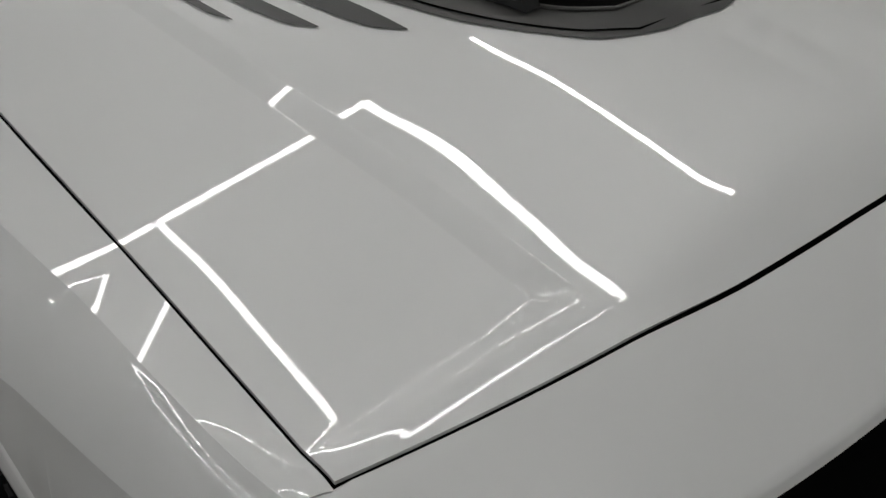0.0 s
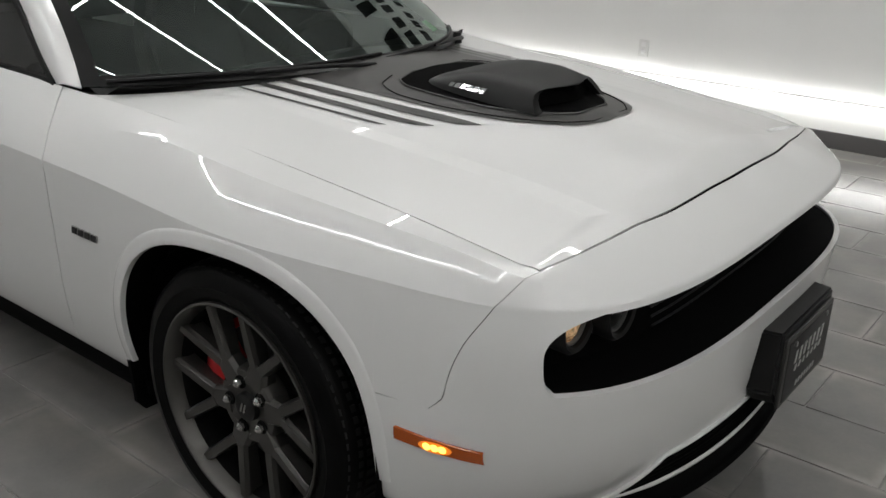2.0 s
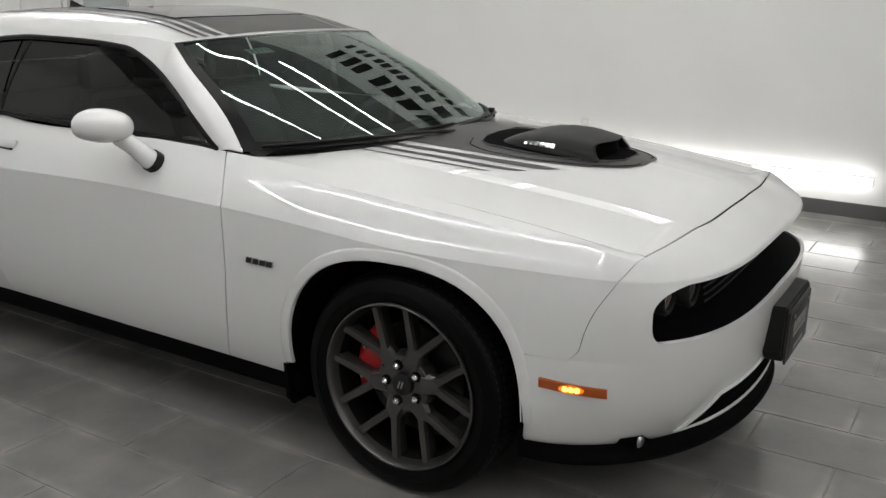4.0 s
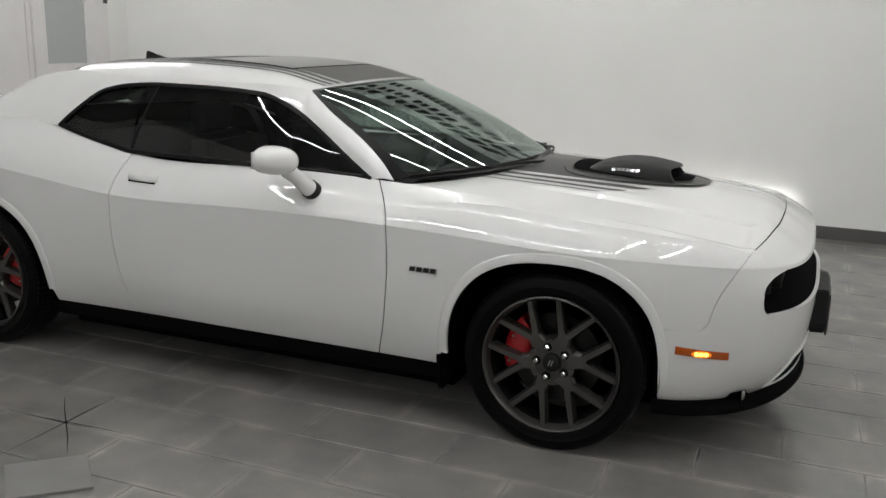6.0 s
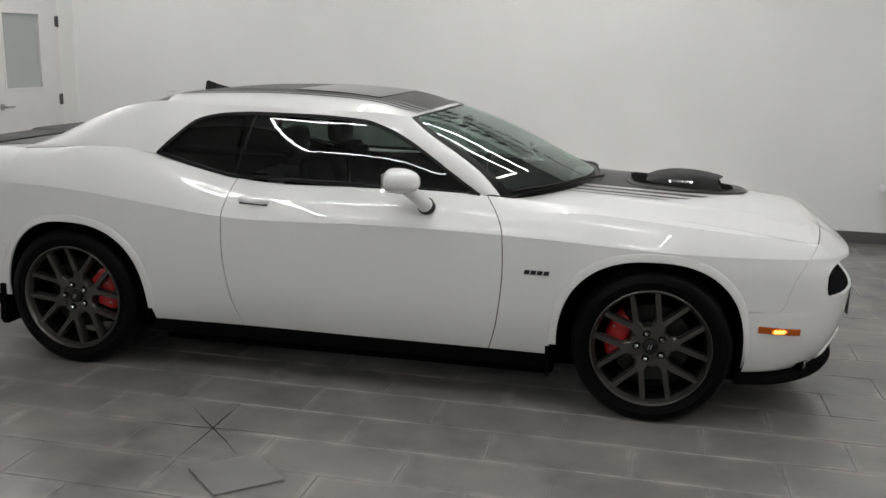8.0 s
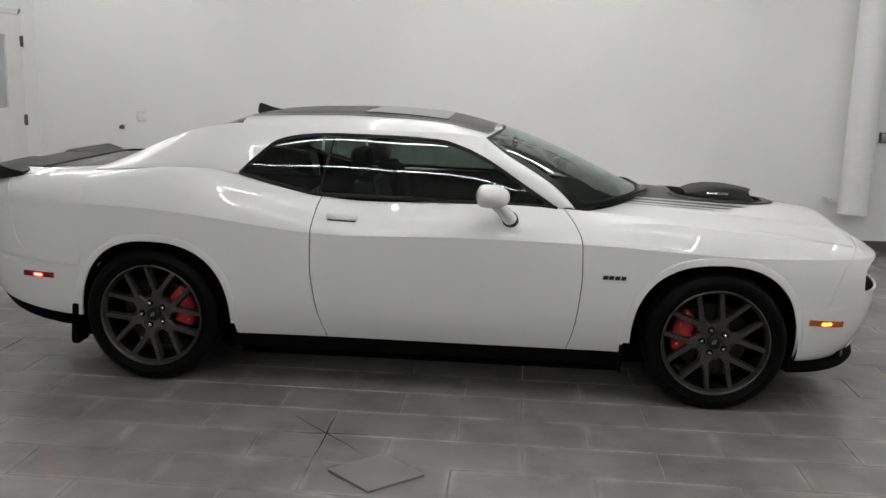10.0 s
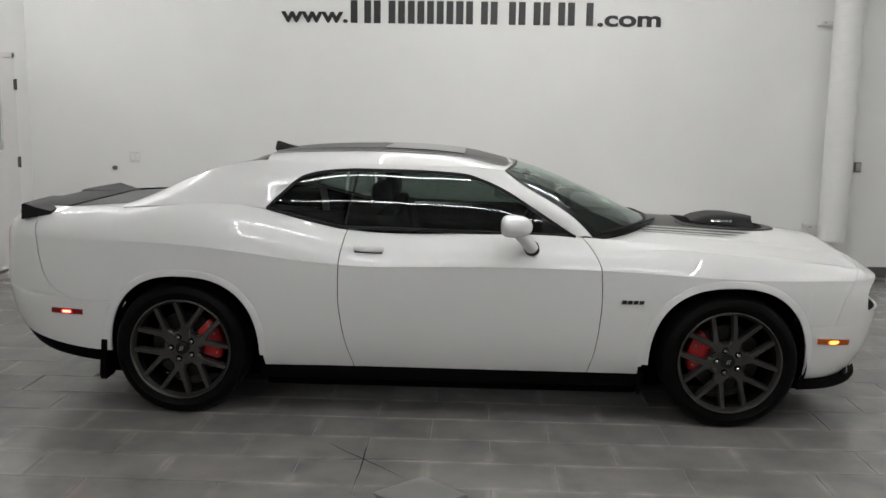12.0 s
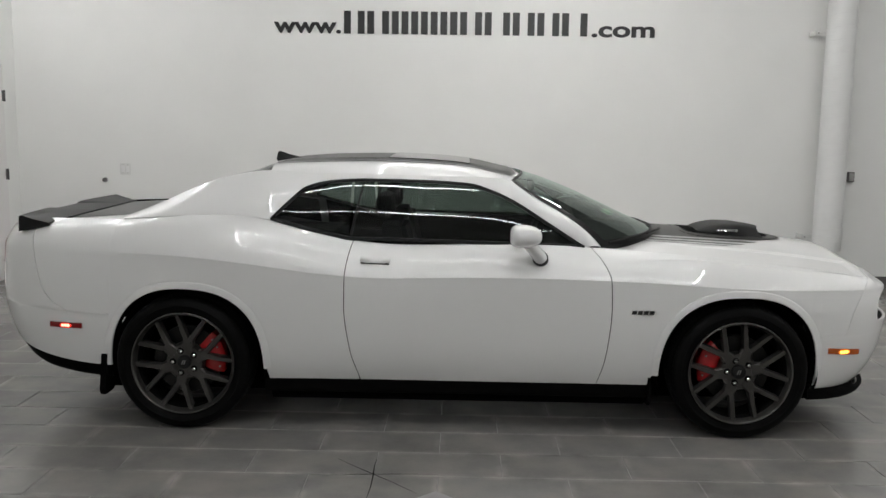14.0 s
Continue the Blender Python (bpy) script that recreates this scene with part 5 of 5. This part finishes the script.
def wiper(pivot_y, tip_y, arm_mid):
    piv = Vector((hood_rear_x(pivot_y) + 0.005, pivot_y, 1.028))
    bm = bmesh.new()
    pts = []
    for t in steps(0, 1, 8):
        y = lerp(pivot_y, arm_mid, t)
        q = y / 0.74
        p = screen_place(q, lerp(0.0, 0.035, t))
        pts.append(p + Vector((0.022, 0, 0.006 + 0.008 * math.sin(math.pi * t))))
    add_tube(bm, pts, [0.008 - 0.004 * t for t in steps(0, 1, 8)], 8)
    arm = part("wiper_arm", bm, M_BLACK, car, "black wiper arm")
    bm = bmesh.new()
    y0, y1 = tip_y
    add_tube(bm, [screen_place(lerp(y0, y1, t) / 0.74, lerp(0.025, 0.055, t)) + Vector((0.008, 0, 0.003 + 0.004 * math.sin(math.pi * t))) for t in steps(0, 1, 16)], 0.005, 6)
    part("wiper_blade", bm, M_BLACK, arm)
    part("wiper_pivot", add_cyl(bmesh.new(), piv - Vector((0, 0, 0.02)), piv + Vector((0, 0, 0.018)), 0.018, 0.014, seg=14), M_BLACK, arm)


wiper(-0.10, (-0.70, -0.02), -0.42)
wiper(0.50, (-0.02, 0.60), 0.22)
# stickers inside the windscreen
bm = bmesh.new()
add_grid(bm, lambda u, v: screen_place(lerp(-0.63, -0.47, u), lerp(0.80, 0.86, v)) - Vector((0.004, 0, 0.006)), (0, 1), (0, 1))
stk = part("inspection_label", bm, M_LABEL, car, "small pale label inside the windscreen")
for k in range(4):
    bm = bmesh.new()
    add_grid(bm, lambda u, v: screen_place(lerp(-0.61, -0.60, u) + 0.034 * k, lerp(0.812, 0.85, v)) - Vector((0.0035, 0, 0.0045)), (0, 1), (0, 1))
    part("label_bar", bm, M_SIGN, stk)
bm = bmesh.new()
add_grid(bm, lambda u, v: screen_place(lerp(0.52, 0.60, u), lerp(0.10, 0.17, v)) - Vector((0.004, 0, 0.006)), (0, 1), (0, 1))
part("inspection_label", bm, M_GREEN, car, "small green label low inside the windscreen")


# cabin: seats, dashboard, wheel
def seat(y, x):
    bm = add_box(bmesh.new(), x - 0.26, x + 0.26, y - 0.25, y + 0.25, 0.42, 0.58, 0.05)
    s = part("front_seat", bm, M_SEAT, car, "dark bucket seat")
    bm = bmesh.new()
    extruded(bm, [(-0.24, 0.0), (0.24, 0.0), (0.25, 0.35), (0.18, 0.55), (-0.18, 0.55), (-0.25, 0.35)], lambda a, b, t: Vector((x - 0.22 - 0.22 * b + t, y + a, 0.55 + b)), -0.07, 0.07)
    bmesh.ops.bevel(bm, geom=list(bm.edges), offset=0.03, segments=2, affect="EDGES")
    part("backrest", bm, M_SEAT, s)
    part("headrest", add_box(bmesh.new(), x - 0.44, x - 0.34, y - 0.13, y + 0.13, 1.10, 1.25, 0.04), M_SEAT, s)


for sy in (-0.37, 0.37):
    seat(sy, -0.05)
bm = bmesh.new()
add_grid(bm, lambda y, k: Vector(((1.12, 0.95, 0.72, 0.60, 0.60)[k] - 0.25 * (abs(y) / 0.72) ** 2.2 * (1 if k == 0 else 0.6 if k == 1 else 0.1), y, (1.015, 0.985, 0.985, 0.93, 0.6)[k])), steps(-0.74, 0.74, 20), range(5))
part("dashboard", bm, M_SEAT, car, "dark dashboard")
bm = bmesh.new()
add_tube(bm, [Vector((0.42 + 0.08 * math.sin(a), 0.37 + 0.185 * math.cos(a), 0.90 + 0.165 * math.sin(a))) for a in steps(0, 2 * math.pi, 28)], 0.015, 8, caps=False)
part("steering_wheel", bm, M_SEAT, car)
bm = bmesh.new()
add_grid(bm, lambda x, y: Vector((x, y, roof_z(x, y) - 0.03)), steps(-1.05, 0.24, 12), steps(-0.6, 0.6, 8))
add_grid(bm, lambda x, y: Vector((x, y, 0.95)), steps(-1.8, -0.8, 6), steps(-0.7, 0.7, 6))
add_grid(bm, lambda x, y: Vector((x, y, 0.42)), steps(-1.0, 1.0, 6), steps(-0.75, 0.75, 6))
part("cabin_lining", bm, M_SEAT, car)
part("inner_mirror", box(0.40, 0.43, -0.11, 0.13, 1.25, 1.31, 0.012), M_BLACK, car)

# ---- things in the room ----
def bar_sign(name, x0, x1, z0, z1, widths, label):
    """A brand line as one plain bar for each letter."""
    thing = new(name)
    thing.location = (0, WALL_B, 0)
    total, gap = sum(widths), 0.12
    x, k = x0, (x1 - x0) / (sum(widths) + gap * (len(widths) - 1))
    for w in widths:
        n = 1 if w < 0.5 else 3 if w > 1.12 else 2
        for i in range(n):
            b = 0.30 * k if n > 1 else w * k
            a = x + (w * k - b) * (i / max(n - 1, 1))
            part("letter_bar", box(a, a + b, -0.012, 0, z0, z1, 0.002), M_SIGN, thing, smooth=False)
        x += (w + gap) * k
    return tagged(thing, label, "sign")


bar_sign("wall_sign", -1.215, 1.245, 2.512, 2.738, [0.9, 0.95, 1.15, 1.15, 0.32, 0.95, 1.1, 0.95, 0.95, 1.1], "black dealer name on the white wall as bars")
bar_sign("upper_wall_sign", -1.5, 1.35, 3.52, 4.0, [0.9, 0.95, 1.15, 1.15, 0.32, 0.95], "large black dealer name high on the wall")
bar_sign("upper_wall_sign", -1.55, 1.45, 3.02, 3.32, [1.0, 0.9, 0.8, 1.0, 1.3, 1.0, 0.8, 0.4, 0.9, 0.9], "black second line high on the wall")


def lettering(text, x_left, x_right, z_base, size, label):
    cu = bpy.data.curves.new("sign_text", "FONT")
    cu.body, cu.size, cu.extrude, cu.offset = text, size, 0.005, 0.006
    tmp = new("sign_text_curve", cu)
    dg = bpy.context.evaluated_depsgraph_get()
    me = bpy.data.meshes.new_from_object(tmp.evaluated_get(dg))
    bpy.data.objects.remove(tmp)
    xs = [v.co.x for v in me.vertices]
    k = (x_right - x_left) / (max(xs) - min(xs))
    low = min(xs)
    for v in me.vertices:
        v.co = Vector((x_left + (v.co.x - low) * k, WALL_B - 0.006 - v.co.z, z_base + v.co.y))
    me.materials.clear()
    me.materials.append(M_SIGN)
    return tagged(new("sign_lettering", me), label, "sign")


lettering("www.", -1.93, -1.245, 2.518, 0.215, "black letters www on the white wall")
lettering(".com", 1.29, 1.925, 2.512, 0.215, "black letters com on the white wall")


def round_duct(x, y, r, z0, z1):
    d = new("spiral_duct")
    d.location = (x, y, 0)
    bm = add_cyl(bmesh.new(), (0, 0, z0), (0, 0, z1), r, seg=48, caps=False)
    add_cyl(bm, (0, 0, z0), (0, 0, z0 + 0.012), r + 0.003, seg=48, caps=False)
    part("pipe", bm, M_DUCT, d)
    bm = bmesh.new()
    turns = (z1 - z0) / 0.125
    pts = [Vector((r * math.cos(2 * math.pi * t), r * math.sin(2 * math.pi * t), z0 + 0.125 * t)) for t in steps(0, turns, int(turns * 30))]
    add_tube(bm, pts, 0.0026, 5)
    part("spiral_seam", bm, M_DUCT, d)
    for z in (1.62,):
        part("coupling", add_cyl(bmesh.new(), (0, 0, z - 0.004), (0, 0, z + 0.004), r + 0.004, seg=48), M_DUCT, d)
    for z in (0.525, 2.56):
        b = part("strap", add_cyl(bmesh.new(), (0, 0, z - 0.018), (0, 0, z + 0.018), r + 0.003, seg=48), M_DUCT, d)
        bm = box(-r - 0.09, -r + 0.05, 0.04, 0.052, z - 0.016, z + 0.016, 0.002)
        add_box(bm, -r - 0.105, -r - 0.085, 0.02, WALL_B - y, z - 0.022, z + 0.022, 0.002)
        part("bracket", bm, M_PLASTIC_W, b)
        part("bolt", add_cyl(bmesh.new(), (-r - 0.07, 0.04, z), (-r - 0.07, 0.03, z), 0.008, seg=8), M_STEEL, b)
    return tagged(d, "white painted spiral duct strapped to the wall", "duct")


round_duct(3.72, WALL_B - 0.19, 0.138, 0.40, CEIL)


def wall_box(x, z, w, h, d, mat, name, label, category):
    t = new(name)
    t.location = (x, WALL_B, z)
    body_ob = part("plate", box(-w / 2, w / 2, -d, 0, -h / 2, h / 2, 0.003), mat, t)
    return t, body_ob


sw, pl = wall_box(-3.495, 1.107, 0.112, 0.116, 0.007, M_PLASTIC_W, "light_switch", "", "")
for dx in (-0.024, 0.024):
    part("toggle", box(dx - 0.017, dx + 0.017, -0.011, -0.006, -0.034, 0.034, 0.002), M_DUCT, pl)
    for dz in (-0.042, 0.042):
        part("screw", add_cyl(bmesh.new(), (dx, -0.006, dz), (dx, -0.0085, dz), 0.004, seg=8), M_STEEL, pl)
tagged(sw, "white double switch plate on the wall", "switch")
out, pl = wall_box(0.034, 0.47, 0.075, 0.118, 0.007, M_PLASTIC_W, "wall_outlet", "", "")
for dz in (-0.026, 0.026):
    part("socket", box(-0.017, 0.017, -0.0095, -0.006, dz - 0.016, dz + 0.016, 0.002), M_DUCT, pl)
tagged(out, "white double outlet low on the wall", "outlet")
knob = new("wall_door_stop")
knob.location = (-3.71, WALL_B, 0.992)
part("base", add_cyl(bmesh.new(), (0, 0, 0), (0, -0.012, 0), 0.026, 0.024, seg=20), M_STEEL, knob)
part("bumper", lathe(bmesh.new(), [(0.0001, -0.05), (0.014, -0.046), (0.022, -0.034), (0.023, -0.012)], (0, 0, 0), "y", 20), M_BASE, knob)
tagged(knob, "round steel door stop on the wall", "door stop")
ob, pl = wall_box(3.985, 1.135, 0.06, 0.10, 0.05, M_BASE, "control_box", "", "")
part("cover", box(-0.024, 0.024, -0.054, -0.048, -0.042, 0.042, 0.002), M_STEEL, pl)
tagged(ob, "small dark control box on the wall", "control box")

# door in the west wall
DX = WALL_L
door = new("door_1")
door.location = (DX, 0, 0)
dy0, dy1, dz1 = 2.575, 3.545, 2.09
leaf = bmesh.new()
gy0, gy1, gz0, gz1 = 2.72, 3.255, 1.19, 1.90
for a, b, c, d in ((dy0, gy0, 0.01, dz1), (gy1, dy1, 0.01, dz1), (gy0, gy1, 0.01, gz0), (gy0, gy1, gz1, dz1)):
    add_box(leaf, 0.004, 0.044, a, b, c, d)
lf = part("leaf", leaf, M_DOOR, door, "white door leaf", smooth=False)
part("pane", box(0.018, 0.026, gy0, gy1, gz0, gz1), M_FROST, lf, "frosted glass pane", smooth=False)
for a, b, c, d in ((gy0 - 0.02, gy0 + 0.004, gz0 - 0.02, gz1 + 0.02), (gy1 - 0.004, gy1 + 0.02, gz0 - 0.02, gz1 + 0.02), (gy0, gy1, gz0 - 0.02, gz0 + 0.004), (gy0, gy1, gz1 - 0.004, gz1 + 0.02)):
    part("bead", box(0.040, 0.050, a, b, c, d, 0.002), M_DOOR, lf, smooth=False)
for z in (0.274, 1.057, 1.835):
    h = part("hinge", add_cyl(bmesh.new(), (0.052, dy1 + 0.008, z - 0.055), (0.052, dy1 + 0.008, z + 0.055), 0.009, seg=12), M_BASE, door, "dark hinge")
    part("hinge_leaf", box(0.044, 0.047, dy1 - 0.03, dy1 + 0.03, z - 0.052, z + 0.052), M_BASE, h, smooth=False)
hd = part("door_handle", add_cyl(bmesh.new(), (0.044, dy0 + 0.065, 1.025), (0.054, dy0 + 0.065, 1.025), 0.030, seg=24), M_STEEL, door, "steel lever handle")
bm = add_cyl(bmesh.new(), (0.05, dy0 + 0.065, 1.025), (0.095, dy0 + 0.065, 1.025), 0.010, seg=14)
add_tube(bm, [(0.09, dy0 + 0.06, 1.025), (0.092, dy0 + 0.12, 1.026), (0.088, dy0 + 0.185, 1.024)], [0.011, 0.010, 0.008], 10)
part("lever", bm, M_STEEL, hd)
for a, b, c, d in ((dy0 - 0.055, dy0 - 0.006, 0, dz1 + 0.06), (dy1 + 0.006, dy1 + 0.055, 0, dz1 + 0.06), (dy0 - 0.055, dy1 + 0.055, dz1 + 0.006, dz1 + 0.06)):
    part("door_frame", box(0.0, 0.022, a, b, c, d, 0.003), M_DOOR, door, smooth=False)
part("side_panel", box(0.0, 0.012, 2.10, dy0 - 0.06, 0.0, 2.12, 0.002), M_DOOR, door, "white panel beside the door", smooth=False)
tagged(door, "closed white door with a frosted pane", "door", kind="structure")

# floor: laid tiles, cracks and one loose tile
TX, TY, X0, Y0 = 0.61, 0.305, -0.404, -1.498
floor = bpy.data.objects["floor"]
tile_me = bpy.data.meshes.new("floor_tile")
bm = box(-TX / 2 + 0.0025, TX / 2 - 0.0025, -TY / 2 + 0.0025, TY / 2 - 0.0025, -0.012, 0.0, 0.0)
bmesh.ops.bevel(bm, geom=[e for e in bm.edges if all(v.co.z > -0.001 for v in e.verts)], offset=0.0015, segments=1, affect="EDGES")
bm.to_mesh(tile_me)
bm.free()
tile_me.materials.append(M_FLOOR)
rest = bmesh.new()
rng = random.Random(4)
j0, j1 = math.ceil((WALL_F - Y0) / TY), math.floor((WALL_B - Y0) / TY)
for j in range(j0 - 1, j1 + 1):
    i0 = math.ceil((WALL_L - X0) / TX) - 1
    i1 = math.floor((WALL_R - X0) / TX) + 1
    for i in range(i0, i1):
        cx = X0 + (i + 0.5 + (0.5 if j % 2 else 0)) * TX
        cy = Y0 + (j + 0.5) * TY
        ax, bx = max(cx - TX / 2, WALL_L + 0.003), min(cx + TX / 2, WALL_R - 0.003)
        ay, by = max(cy - TY / 2, WALL_F + 0.003), min(cy + TY / 2, WALL_B - 0.003)
        if bx - ax < 0.05 or by - ay < 0.05:
            continue
        whole = bx - ax > TX - 0.004 and by - ay > TY - 0.004
        dz = rng.uniform(-0.0009, 0.0009)
        if whole and -3.0 < cx < 3.9 and -2.3 < cy < 3.9:
            t = new("floor_tile", tile_me)
            t.parent = floor
            t.location = (cx, cy, dz)
        else:
            vs = [rest.verts.new(p) for p in ((ax + 0.0025, ay + 0.0025, dz), (bx - 0.0025, ay + 0.0025, dz), (bx - 0.0025, by - 0.0025, dz), (ax + 0.0025, by - 0.0025, dz))]
            rest.faces.new(vs)
ro = mesh_object("far_floor_tiles", rest, M_FLOOR_FAR, floor, smooth=False)
ro["kind"] = "stuff"
ro["label"] = "dark grey floor tiles further off"

crack = bmesh.new()
cx, cy = -0.404, -1.492
for ex, ey in ((-0.60, -1.295), (-0.405, -1.285), (-0.10, -1.478), (-0.19, -1.71), (-0.41, -1.805), (-0.61, -1.50)):
    n = Vector((-(ey - cy), ex - cx, 0)).normalized()
    a, b = Vector((cx, cy, 0.0018)), Vector((ex, ey, 0.0018))
    m = a.lerp(b, 0.5) + n * 0.004
    for p, q, w0, w1 in ((a, m, 0.0032, 0.0022), (m, b, 0.0022, 0.0009)):
        crack.faces.new([crack.verts.new(v) for v in (p - n * w0, q - n * w1, q + n * w1, p + n * w0)])
mesh_object("floor_crack", crack, M_DARK, floor, smooth=False)["label"] = "dark star-shaped cuts in a floor tile"

loose = new("loose_tile")
loose.location = (-0.107, -1.888, 0)
bm = bmesh.new()
extruded(bm, [(-0.208, -0.004), (-0.005, -0.188), (0.206, 0.003), (0.004, 0.192)], lambda a, b, t: Vector((a, b, t)), 0.001, 0.011)
bmesh.ops.bevel(bm, geom=list(bm.edges), offset=0.0015, segments=1, affect="EDGES")
part("slab", bm, M_LOOSE, loose, smooth=False)
tagged(loose, "loose pale grey tile lying on the floor", "tile")
